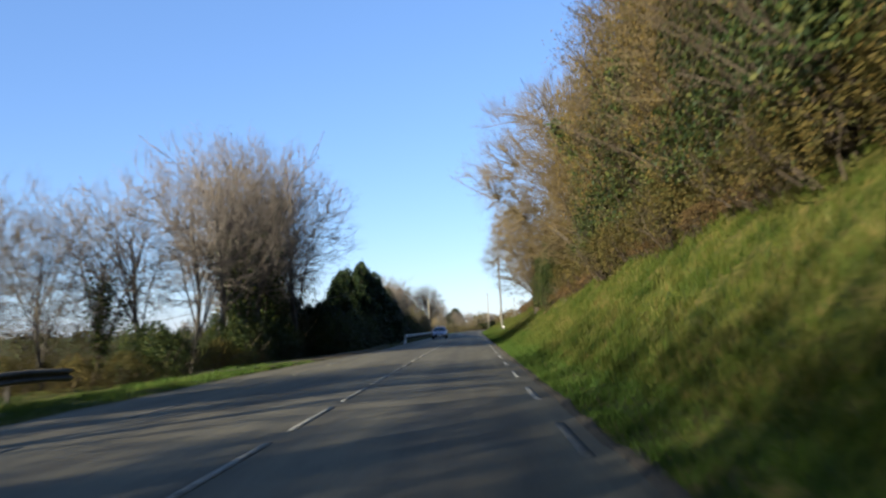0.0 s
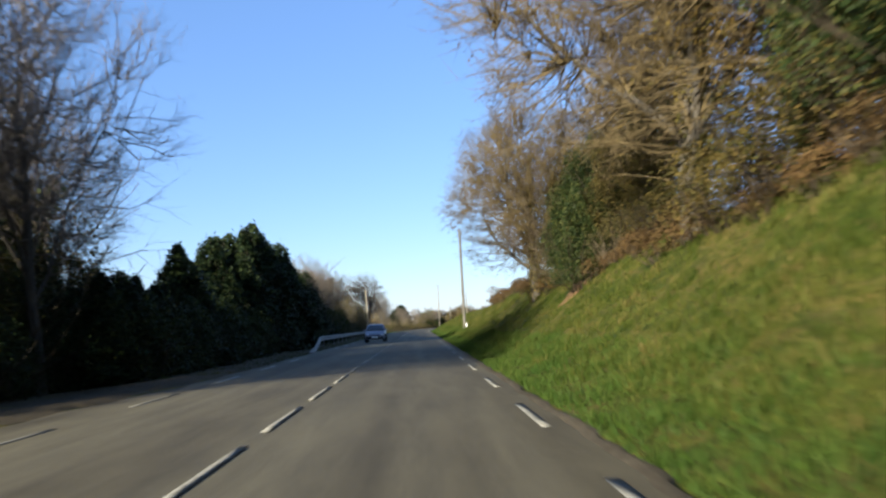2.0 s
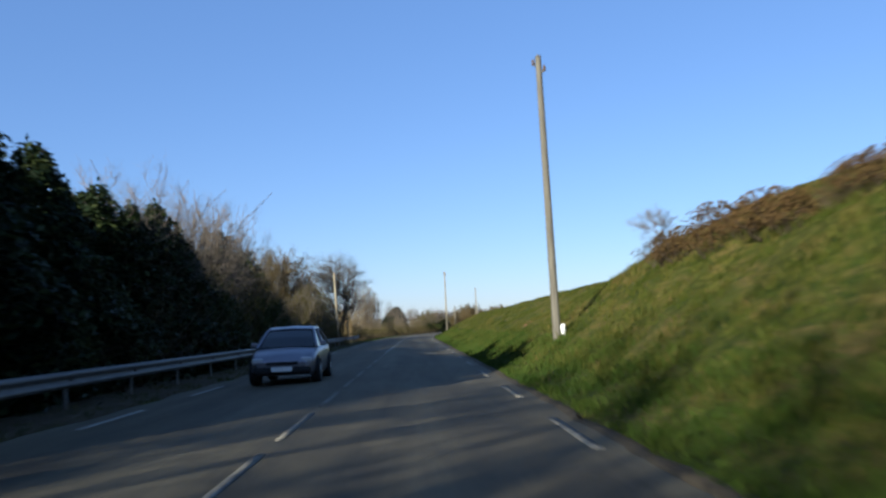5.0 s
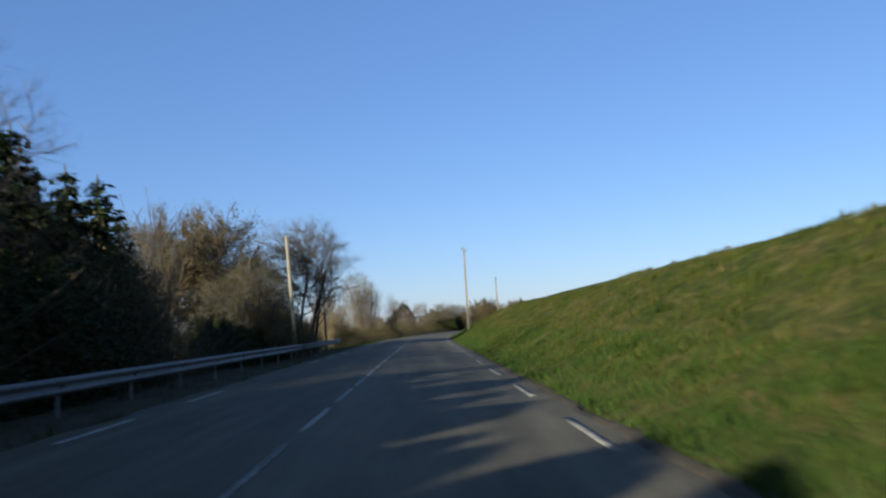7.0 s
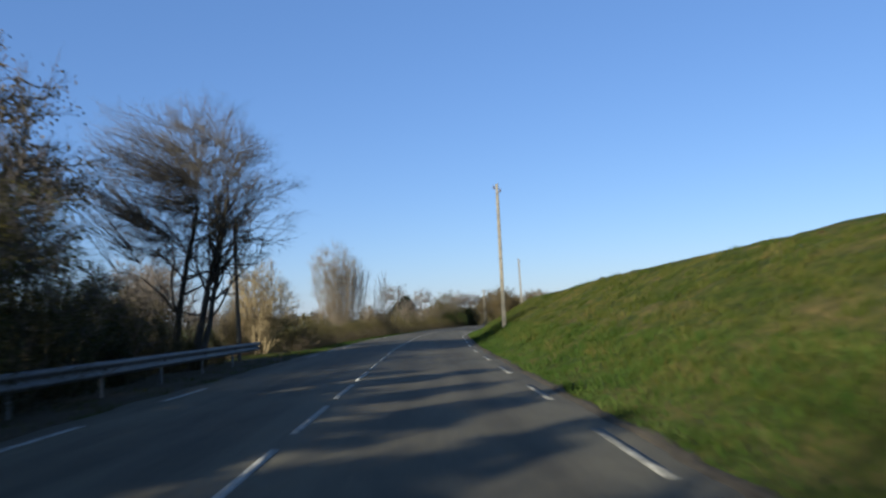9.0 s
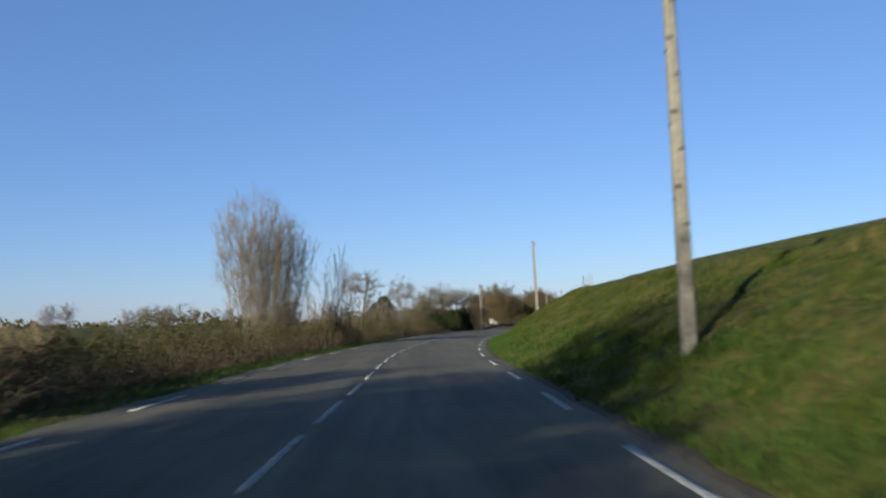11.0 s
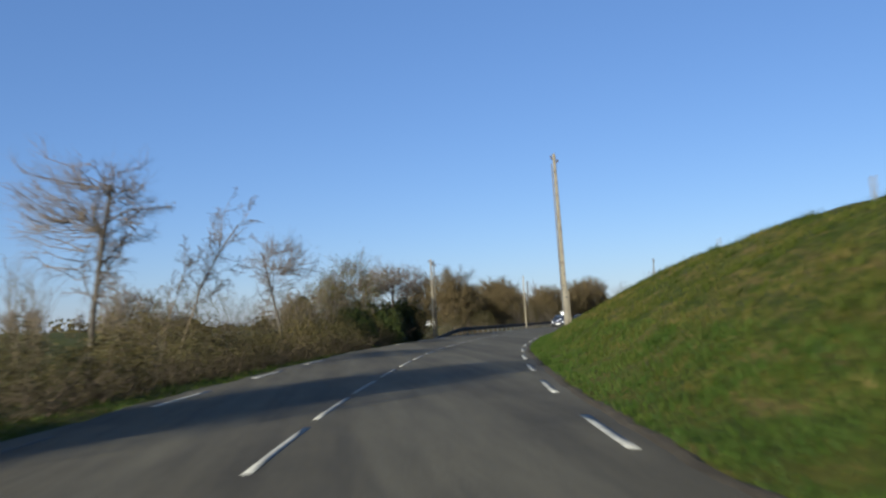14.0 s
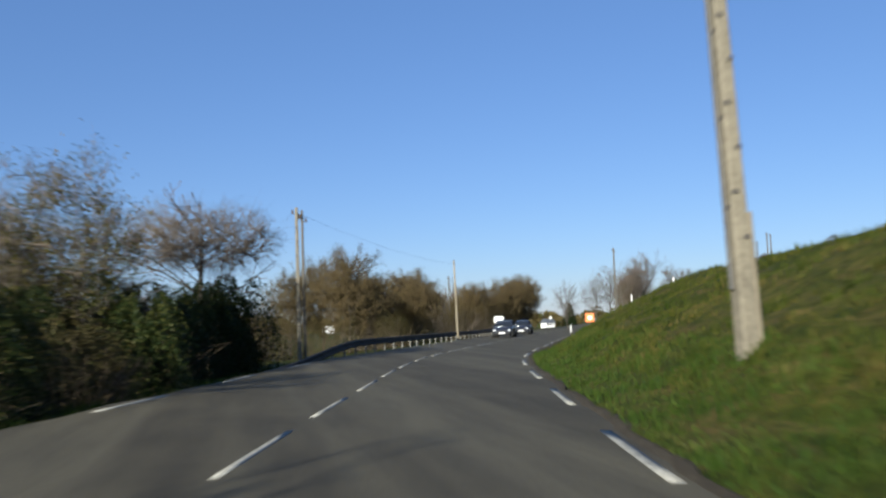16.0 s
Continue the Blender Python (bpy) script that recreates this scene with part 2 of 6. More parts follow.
SILVER = mat_noise("silver_car_paint", [(0.3, (0.17, 0.17, 0.20)), (0.7, (0.23, 0.23, 0.26))], 3.0, 0.32, 0.6, 0, second=False)
DARKPAINT = mat_noise("dark_blue_car_paint", [(0.3, (0.018, 0.020, 0.028)), (0.7, (0.03, 0.033, 0.045))], 3.0, 0.25, 0.2, 0, second=False)
GLASSY = mat_noise("car_glass", [(0.3, (0.012, 0.014, 0.016)), (0.7, (0.02, 0.022, 0.025))], 2.0, 0.08, 0, 0, second=False)
LENS = mat_noise("headlight_lens", [(0.3, (0.42, 0.42, 0.41)), (0.7, (0.55, 0.55, 0.54))], 8.0, 0.15, 0, 0, second=False)
CHROME = mat_noise("chrome", [(0.3, (0.6, 0.6, 0.6)), (0.7, (0.75, 0.75, 0.75))], 5.0, 0.2, 1.0, 0, second=False)
WHITE = mat_noise("white_plaster", [(0.3, (0.70, 0.69, 0.66)), (0.7, (0.82, 0.81, 0.78))], 2.0, 0.8, 0, 0.1)
SLATE = mat_noise("slate_roof", [(0.3, (0.06, 0.065, 0.075)), (0.7, (0.11, 0.115, 0.125))], 6.0, 0.6, 0, 0.2)
ORANGE = mat_noise("orange_board", [(0.3, (0.75, 0.16, 0.03)), (0.7, (0.85, 0.22, 0.05))], 4.0, 0.5, 0, 0, second=False)
CABLE = mat_noise("black_cable", [(0.3, (0.02, 0.02, 0.02)), (0.7, (0.04, 0.04, 0.04))], 10.0, 0.6, 0, 0, second=False)


# ---- mesh helpers ----
def mesh_np(name, V, F, material, smooth=False):
    """A mesh from arrays: V (n, 3), F (m, 3) or (m, 4)."""
    V, F = np.asarray(V, np.float32), np.asarray(F, np.int32)
    me = bpy.data.meshes.new(name)
    k = F.shape[1]
    me.vertices.add(len(V))
    me.vertices.foreach_set("co", V.ravel())
    me.loops.add(F.size)
    me.loops.foreach_set("vertex_index", F.ravel())
    me.polygons.add(len(F))
    me.polygons.foreach_set("loop_start", np.arange(0, F.size, k, dtype=np.int32))
    me.polygons.foreach_set("loop_total", np.full(len(F), k, np.int32))
    if smooth:
        me.polygons.foreach_set("use_smooth", np.ones(len(F), bool))
    me.update(calc_edges=True)
    me.validate()
    me.materials.append(material)
    return me


def part(name, bm, material, parent=None, label=""):
    """Links a bmesh or mesh as one mesh object under a thing or under a part."""
    if isinstance(bm, bmesh.types.BMesh):
        me = bpy.data.meshes.new(name)
        bm.to_mesh(me)
        bm.free()
        me.materials.append(material)
    else:
        me = bm
    ob = new(name, me)
    if parent is not None:
        ob.parent = parent
    if label:
        ob["label"] = label
    return ob


def thing(name, m, label, category, group="", kind=""):
    """An Empty at the base of a thing."""
    e = new(name)
    e.empty_display_size = 0.3
    e.matrix_world = m
    e.matrix_basis = m
    return tagged(e, label, category, group, kind)


def box_bm(x0, x1, y0, y1, z0, z1, bevel=0.0):
    bm = bmesh.new()
    bmesh.ops.create_cube(bm, size=1.0, matrix=Matrix.Translation(((x0 + x1) / 2, (y0 + y1) / 2, (z0 + z1) / 2)) @ Matrix.Diagonal((x1 - x0, y1 - y0, z1 - z0, 1)))
    if bevel:
        bmesh.ops.bevel(bm, geom=bm.edges[:], offset=bevel, segments=1, affect="EDGES")
    return bm


def cone_bm(r0, r1, z0, z1, seg=12, m=None):
    bm = bmesh.new()
    bmesh.ops.create_cone(bm, cap_ends=True, segments=seg, radius1=r0, radius2=r1, depth=z1 - z0, matrix=(m or Matrix()) @ Matrix.Translation((0, 0, (z0 + z1) / 2)))
    return bm


def tubes(segs, thick=0.03):
    """Arrays of a mesh of tapered tubes from rows p0, p1, r0, r1."""
    S = np.array([(*a, *b, r, q) for a, b, r, q in segs], float)
    Vs, Fs, base = [], [], 0
    for sel, k in ((S[:, 6] >= thick, 6), (S[:, 6] < thick, 3)):
        T = S[sel]
        if not len(T):
            continue
        a, b = T[:, :3], T[:, 3:6]
        d = b - a
        d /= np.linalg.norm(d, axis=1, keepdims=True) + 1e-9
        ref = np.where(np.abs(d[:, 2:3]) > 0.9, np.array([[1.0, 0, 0]]), np.array([[0, 0, 1.0]]))
        u = np.cross(d, ref)
        u /= np.linalg.norm(u, axis=1, keepdims=True) + 1e-9
        v = np.cross(d, u)
        ang = np.arange(k) * 2 * np.pi / k
        ring = np.cos(ang)[None, :, None] * u[:, None] + np.sin(ang)[None, :, None] * v[:, None]
        V = np.concatenate([a[:, None] + ring * T[:, 6, None, None], b[:, None] + ring * T[:, 7, None, None]], 1)
        i = np.arange(k)
        quad = np.stack([i, (i + 1) % k, (i + 1) % k + k, i + k], 1)
        F = quad[None] + (np.arange(len(T)) * 2 * k)[:, None, None] + base
        Vs.append(V.reshape(-1, 3))
        Fs.append(F.reshape(-1, 4))
        base += len(T) * 2 * k
    return np.concatenate(Vs), np.concatenate(Fs)


def stem_tube(rows, k=7):
    """One unbroken tapered tube through rows p0, p1, r0, r1 that follow on one another."""
    pts = [rows[0][0]] + [s[1] for s in rows]
    rad = [rows[0][2]] + [s[3] for s in rows]
    V = []
    for i, (p, r) in enumerate(zip(pts, rad)):
        d = (pts[min(i + 1, len(pts) - 1)] - pts[max(i - 1, 0)]).normalized()
        u = d.cross(Vector((0.0, 1.0, 0.0))).normalized()
        v = d.cross(u)
        V += [tuple(p + (u * math.cos(q * 2 * math.pi / k) + v * math.sin(q * 2 * math.pi / k)) * r) for q in range(k)]
    F = [(i * k + q, i * k + (q + 1) % k, (i + 1) * k + (q + 1) % k, (i + 1) * k + q) for i in range(len(rows)) for q in range(k)]
    return V, F


def leaves(rng, centres, normals, length, width, spread=0.9):
    """Small bent diamonds round the given centres."""
    n = len(centres)
    nrm = normals + rng.normal(0, spread, (n, 3))
    nrm /= np.linalg.norm(nrm, axis=1, keepdims=True) + 1e-9
    ref = rng.normal(0, 1, (n, 3))
    u = np.cross(nrm, ref)
    u /= np.linalg.norm(u, axis=1, keepdims=True) + 1e-9
    v = np.cross(nrm, u)
    L = (length * rng.uniform(0.6, 1.3, n))[:, None]
    W = (width * rng.uniform(0.6, 1.3, n))[:, None]
    P = np.stack([centres - u * L, centres - v * W, centres + u * L, centres + v * W + nrm * W * 0.4], 1)
    F = np.arange(n * 4).reshape(n, 4)
    return P.reshape(-1, 3), F


def grow(rng, p, d, L, r, lvl, P, out):
    """One limb and all that it bears: rows of p0, p1, r0, r1, level."""
    n = P["seg"][lvl]
    step = L / n
    last = lvl == len(P["seg"]) - 1
    for i in range(n):
        d = (d + Vector((rng.gauss(0, 1), rng.gauss(0, 1), rng.gauss(0, 1))) * P["wob"][lvl] + Vector((P.get("wind", 0.0), 0, P["up"][lvl]))).normalized()
        q = p + d * step
        r1 = max(r * (1 - P["tap"][lvl] / n), P["rmin"])
        out.append((p, q, r, r1, lvl))
        if not last:
            f = (i + 1) / n
            if f > P["start"][lvl]:
                k = P["kids"][lvl] / (n * (1 - P["start"][lvl]) + 1e-6)
                k = int(k) + (rng.random() < k - int(k))
                for _ in range(k):
                    o = p.lerp(q, rng.random())
                    side = d.orthogonal().normalized()
                    side.rotate(Matrix.Rotation(rng.uniform(0, 2 * math.pi), 3, d))
                    a = radians(P["ang"][lvl] * rng.uniform(0.7, 1.25))
                    c = (d * math.cos(a) + side * math.sin(a)).normalized()
                    cl = L * P["len"][lvl] * rng.uniform(0.6, 1.15) * (1.15 - 0.55 * f)
                    grow(rng, o, c, cl, max(r1 * P["rr"][lvl], P["rmin"]), lvl + 1, P, out)
        p, r = q, r1
    return out


def cones(p0, p1, r):
    """Arrays of fine twigs: three-sided spikes from p0 to p1."""
    d = p1 - p0
    d = d / (np.linalg.norm(d, axis=1, keepdims=True) + 1e-9)
    ref = np.where(np.abs(d[:, 2:3]) > 0.9, np.array([[1.0, 0, 0]]), np.array([[0, 0, 1.0]]))
    u = np.cross(d, ref)
    u /= np.linalg.norm(u, axis=1, keepdims=True) + 1e-9
    v = np.cross(d, u)
    rr = r[:, None]
    ring = [p0 + (u * math.cos(q) + v * math.sin(q)) * rr for q in (0.0, 2.094, 4.189)]
    V = np.stack(ring + [p1], 1).reshape(-1, 3)
    F = (np.array([[0, 1, 3], [1, 2, 3], [2, 0, 3]])[None] + (np.arange(len(p0)) * 4)[:, None, None]).reshape(-1, 3)
    return V, F


def crown_fill(nr, segs, n, centre, rad, bottom, twig_len, twig_r, each=6, up=0.45, lean=0.0):
    """Sprays of twigs that fill a rounded crown, each borne by the nearest limb."""
    nodes = np.array([tuple(s[1]) for s in segs if s[4] <= 2 and s[1].z > bottom * 0.5])
    c0, R3 = np.array(centre, float), np.array(rad, float)
    d = nr.normal(0, 1, (n * 2, 3))
    d /= np.linalg.norm(d, axis=1, keepdims=True)
    q = nr.random_sample((n * 2, 1)) ** 0.42
    ph = nr.uniform(0, 6.28, 6)
    az = np.arctan2(d[:, 1], d[:, 0])
    lump = 1 + 0.10 * np.sin(3 * az + ph[0] + 2 * d[:, 2]) + 0.09 * np.sin(5 * az + ph[1] - 4 * d[:, 2]) + 0.07 * np.sin(9 * d[:, 2] + ph[2] + 2 * az)
    c = c0 + d * q * R3 * lump[:, None]
    c = c[c[:, 2] > bottom][:n]
    key = np.linalg.norm((c - c0) / R3, axis=1)
    nk = np.linalg.norm((nodes - c0) / R3, axis=1)
    D = np.linalg.norm(c[:, None] - nodes[None], axis=2) + 2.0 * np.maximum(0, nk[None] - key[:, None]) * R3[0] * 0.5 + 0.6 * np.maximum(0, nodes[None, :, 2] - c[:, None, 2])
    b = nodes[D.argmin(1)]
    mid = (b + c) / 2 + nr.normal(0, 0.12, c.shape) + np.array([0, 0, -0.05])
    wood = []
    for p, m, e in zip(b, mid, c):
        wood += [(tuple(p), tuple(m), twig_r * 2.6, twig_r * 2.0), (tuple(m), tuple(e), twig_r * 2.0, twig_r * 1.3)]
    out = (c - c0) / R3
    out /= np.linalg.norm(out, axis=1, keepdims=True) + 1e-9
    back = c - mid
    back /= np.linalg.norm(back, axis=1, keepdims=True) + 1e-9
    k = each
    base = np.repeat(c, k, 0) - np.repeat(back, k, 0) * nr.uniform(0, 0.5, (len(c) * k, 1)) * np.repeat(np.linalg.norm(c - mid, axis=1), k)[:, None]
    dr = np.repeat(out * 0.75 + back * 0.35, k, 0) + np.array([lean, 0, up]) + nr.normal(0, 0.5, (len(c) * k, 3))
    dr /= np.linalg.norm(dr, axis=1, keepdims=True)
    L = twig_len * nr.uniform(0.5, 1.25, (len(base), 1))
    tip = base + dr * L
    P0, P1, rr = [base], [tip], [np.full(len(base), twig_r)]
    for f0 in (0.3, 0.6):
        o = base + (tip - base) * (f0 + nr.uniform(-0.15, 0.2, (len(base), 1)))
        d2 = dr * 0.8 + nr.normal(0, 0.55, dr.shape) + np.array([0, 0, 0.1])
        d2 /= np.linalg.norm(d2, axis=1, keepdims=True)
        P0.append(o)
        P1.append(o + d2 * L * nr.uniform(0.4, 0.8, (len(base), 1)))
        rr.append(np.full(len(base), twig_r * 0.75))
    return wood, cones(np.concatenate(P0), np.concatenate(P1), np.concatenate(rr)), c, out


def tree_proto(name, seed, P, h, r, category, label, bark, twig, leaf=None, ivy=0, stems=None, leaf_n=0, leaf_size=0.07, fill=None, ivy_leaf=None, each=6):
    """A tree: trunk and limbs, crown of twigs, and its leaves and ivy where it has them.
    fill: sprays, crown radius, crown half height, crown centre's height, bottom, twig length, twig radius."""
    rng = random.Random(seed)
    nr = np.random.RandomState(seed)
    segs = []
    e = thing(name, Matrix(), label, category)
    for x, y, dx, dy, hh in stems or [(0, 0, 0, 0, 1.0)]:
        own = []
        grow(rng, Vector((x, y, -0.25)), Vector((dx, dy, 1)).normalized(), h * hh, r * hh, 0, P, own)
        V, F = stem_tube([s[:4] for s in own if s[4] == 0])
        nm = "stem" if stems else "trunk"
        part(nm, mesh_np(nm, V, F, bark, True), bark, e)
        segs += own
    V, F = tubes([s[:4] for s in segs if s[4] == 1])
    tagged(part("branchwork", mesh_np("branchwork", V, F, bark, True), bark, e), kind="stuff")
    high = [s[:4] for s in segs if s[4] > 1]
    spots = np.array([tuple(s[1]) for s in segs if s[4] >= 2] or [tuple(s[1]) for s in segs])
    if fill:
        n, rx, rz, cz, bottom, tl, tr = fill[:7]
        wood, (TV, TF), c, out = crown_fill(nr, segs, n, (0, 0, cz), (rx, rx, rz), bottom, tl, tr, each, fill[7] if len(fill) > 7 else 0.45)
        high = high + wood
        tagged(part("twig_haze", mesh_np("twig_haze", TV, TF, twig), twig, e, "haze of fine bare twigs"), kind="stuff")
        spots = np.concatenate([c, c + out * tl * 0.5])
    if high:
        V, F = tubes(high)
        tagged(part("crown", mesh_np("crown", V, F, twig), twig, e, "bare branches"), kind="stuff")
    if leaf and leaf_n:
        pick = spots[nr.randint(0, len(spots), leaf_n)] + nr.normal(0, 0.22 if fill else 0.09, (leaf_n, 3))
        V, F = leaves(nr, pick, np.tile((0, 0, 0.3), (leaf_n, 1)), leaf_size, leaf_size * 0.6)
        part("foliage", mesh_np("foliage", V, F, leaf), leaf, e, "withered leaves still on the twigs" if leaf == DRYLEAF else "young leaves")
    if ivy:
        old = [s for s in segs if s[4] <= (0 if ivy_leaf else 1) and s[0].z < h * 0.75]
        a = np.array([tuple(s[0]) for s in old])
        b = np.array([tuple(s[1]) for s in old])
        wgt = np.array([s[2] for s in old]) ** 1.0
        k = nr.choice(len(old), ivy, p=wgt / wgt.sum())
        f = nr.random_sample((ivy, 1))
        o = nr.normal(0, 1, (ivy, 3))
        o /= np.linalg.norm(o, axis=1, keepdims=True)
        pos = a[k] * (1 - f) + b[k] * f + o * (nr.uniform(0.05, 0.42 if ivy_leaf else 0.55, (ivy, 1)))
        V, F = leaves(nr, pos, o, 0.055 if ivy_leaf else 0.08, 0.042 if ivy_leaf else 0.06)
        part("ivy", mesh_np("ivy", V, F, ivy_leaf or IVY), ivy_leaf or IVY, e, "climbing ivy round the trunk")
    return e


OAK = dict(seg=(6, 6, 4), wob=(0.07, 0.12, 0.16), up=(0.04, 0.08, 0.06), tap=(0.75, 0.85, 0.75), rmin=0.014,
           start=(0.34, 0.2), kids=(13, 7), ang=(42, 40), len=(0.95, 0.48), rr=(0.5, 0.5))
ASH = dict(OAK, ang=(28, 34), len=(1.0, 0.44), kids=(12, 8), start=(0.3, 0.2), up=(0.06, 0.07, 0.06))
THIN = dict(OAK, seg=(4, 4, 3), kids=(11, 5), rmin=0.02)
SHRUB = dict(seg=(5, 4, 3), wob=(0.1, 0.14, 0.18), up=(0.06, 0.08, 0.05), tap=(0.7, 0.7, 0.7), rmin=0.008, start=(0.15, 0.1), kids=(7, 5), ang=(34, 36), len=(0.6, 0.52), rr=(0.55, 0.6))
CURL = dict(seg=(7, 5, 4, 3), wob=(0.07, 0.2, 0.25, 0.28), up=(0.02, 0.02, 0.02, 0.0), tap=(0.7, 0.75, 0.7, 0.5), rmin=0.006, start=(0.5, 0.15, 0.1), kids=(10, 7, 6), ang=(46, 44, 42), len=(0.42, 0.5, 0.5), rr=(0.5, 0.6, 0.6), wind=0.03)
FLAT = dict(OAK, start=(0.5, 0.2), ang=(58, 45), up=(0.04, 0.02, 0.04), kids=(12, 7), len=(0.7, 0.5))


# ---- the road's line: the right edge line, by its length s (s = y on the straight) ----
_cx = [1.75, 1.75, 1.86, 2.05, 2.66, 3.79, 5.28, 7.52, 10.19, 13.55, 17.8, 26.2, 37.5, 61.5, 141.5, 539.5, 1899.5]
_cy = [-1200.0, 176.5, 189.5, 196.0, 215.5, 228.5, 241.3, 254.2, 267.0, 279.3, 293.0, 311.8, 335.8, 385.0, 549.0, 1365.0, 4150.0]
_yy = np.concatenate([np.arange(-1200, 160, 20.0), np.arange(160, 400, 0.5), np.arange(400, 4100, 25.0)])
_m = np.gradient(np.array(_cx), np.array(_cy))
_m[:2] = 0


def _hermite(y):
    i = np.clip(np.searchsorted(_cy, y, side="right") - 1, 0, len(_cy) - 2)
    y0, y1 = np.array(_cy)[i], np.array(_cy)[i + 1]
    x0, x1, m0, m1 = np.array(_cx)[i], np.array(_cx)[i + 1], _m[i], _m[i + 1]
    h = y1 - y0
    u = (y - y0) / h
    return x0 * (2 * u**3 - 3 * u**2 + 1) + m0 * h * (u**3 - 2 * u**2 + u) + x1 * (3 * u**2 - 2 * u**3) + m1 * h * (u**3 - u**2)


_xx = _hermite(_yy)
_ss = np.concatenate([[0], np.cumsum(np.hypot(np.diff(_xx), np.diff(_yy)))]) + _yy[0]
_hd = np.arctan2(np.gradient(_xx), np.gradient(_yy))


def line_at(s):
    """Place and heading (to the right of +y) of the right edge line at s."""
    return np.interp(s, _ss, _xx), np.interp(s, _ss, _yy), np.interp(s, _ss, _hd)


def at(s, off, z=None):
    """World point at s, off metres right of the edge line; z by the ground where it is not given."""
    x, y, h = line_at(s)
    near = np.clip(off, -45, 45)
    far = off - near
    px = x + near * np.cos(h) + far * math.cos(0.17)
    py = y - near * np.sin(h) - far * math.sin(0.17)
    return px, py, (ground_z(s, off) if z is None else z)


def smooth(a, b, x):
    u = np.clip((x - a) / (b - a), 0, 1)
    return u * u * (3 - 2 * u)


ROAD_L, ROAD_R, CENTRE, LEFT_LINE = -7.6, 0.34, -3.5, -7.05


def road_z(s, off):
    """Crowned on the straight, falling to the right through the bend."""
    crown = -0.025 * np.abs(off - CENTRE)
    bend = -0.025 * (off - CENTRE)
    w = smooth(225, 275, s)
    return crown * (1 - w) + bend * w * 0.8 + crown * w * 0.2


_BA = ([0.42, 0.9, 1.6, 2.6, 4.2, 4.9, 6.0, 8.5, 14, 40, 120, 400], [-0.1, -0.05, 0.22, 0.80, 2.05, 2.75, 3.65, 4.5, 5.6, 7.5, 12, 18])
_BB = ([0.42, 0.9, 1.5, 2.4, 4.0, 5.4, 6.6, 9.0, 14, 30, 70, 140, 400], [-0.1, -0.04, 0.22, 0.78, 1.55, 2.28, 2.80, 3.30, 4.30, 7.0, 10.5, 12.0, 16])


def left_edge(s):
    """Where the left shoulder of the carriageway ends: a lay-by widens it at the start."""
    return ROAD_L - 1.7 * (1 - smooth(30, 62, s)) * smooth(-40, -5, s)


def ground_z(s, off):
    s, off = np.asarray(s, float), np.asarray(off, float)
    a, b = np.interp(off, *_BA), np.interp(off, *_BB)
    w = smooth(98, 120, s)
    right = a * (1 - w) + b * w
    wav = 0.10 * np.sin(s * 0.21 + off * 0.4) * np.sin(s * 0.083 + 1.3) + 0.06 * np.sin(s * 0.77 + off * 1.3)
    low = smooth(288, 318, s) * smooth(7.0, 12.0, off)
    right = right * (1 - low) + np.minimum(right, 3.3 + 0.006 * off) * low
    right = right * (1 - 0.035 * smooth(134, 150, s) * smooth(2.5, 5.0, off))
    right = right * (1 + 0.22 * smooth(220, 250, s) * (1 - smooth(260, 286, s)) * smooth(1.0, 3.0, off))
    right = right * (1 + 0.18 * (1 - smooth(28, 58, s)) * smooth(1.5, 4.0, off))
    right = right + wav * smooth(1.5, 4.5, off) * 1.4
    le = left_edge(s)
    left = np.interp(off - le, [-1500, -300, -90, -30, -9, -3.5, -1.2, 0], [14, 4, -2.2, -1.8, -0.75, -0.30, -0.16, -0.11])
    left = left + wav * 0.8 * smooth(-1.2, -4.0, off - le)
    mid = road_z(s, off) - 0.10
    return np.where(off > ROAD_R, right, np.where(off < le, left, mid))


def ribbon(ss, offs, zf):
    """Grid mesh arrays over s and offsets."""
    S, O = np.meshgrid(ss, offs, indexing="ij")
    X, Y, _ = at(S, O, 0.0)
    V = np.stack([X, Y, zf(S, O)], -1).reshape(-1, 3)
    n, k = len(ss), len(offs)
    i = (np.arange(n - 1)[:, None] * k + np.arange(k - 1)[None]).ravel()
    return V, np.stack([i, i + 1, i + k + 1, i + k], 1)


ss_ground = np.concatenate([np.arange(-1150, -60, 90.0), np.arange(-60, -12, 4.0), np.arange(-12, 345, 0.75), np.arange(345, 700, 8.0), np.arange(700, 4000, 150.0)])
of_ground = np.concatenate([[-2500, -1500, -700, -300, -150, -80, -45, -30, -22, -16, -13], np.arange(-11.5, -6.5, 0.5), [-5.5, -3.5, -1.5, 0.2], np.arange(0.42, 7.2, 0.4), [7.6, 8.4, 9.5, 11, 13, 16, 22, 32, 50, 90, 160, 300, 700, 1500, 2500]])
V, F = ribbon(ss_ground, of_ground, ground_z)
nz = np.array([noise.noise(Vector((v[0] * 0.9, v[1] * 0.9, 0))) + 0.5 * noise.noise(Vector((v[0] * 2.3, v[1] * 2.3, 5))) if abs(v[0]) < 60 and -15 < v[1] < 400 else 0.0 for v in V])
offs_flat = np.tile(of_ground, len(ss_ground))
V[:, 2] += nz * 0.10 * np.clip((np.abs(offs_flat + 3.5) - 4.6) / 1.5, 0, 1)
ground = tagged(part("ground", mesh_np("ground", V, F, GRASS, True), GRASS), "rough grass verge, roadside bank and fields", "ground", kind="structure")

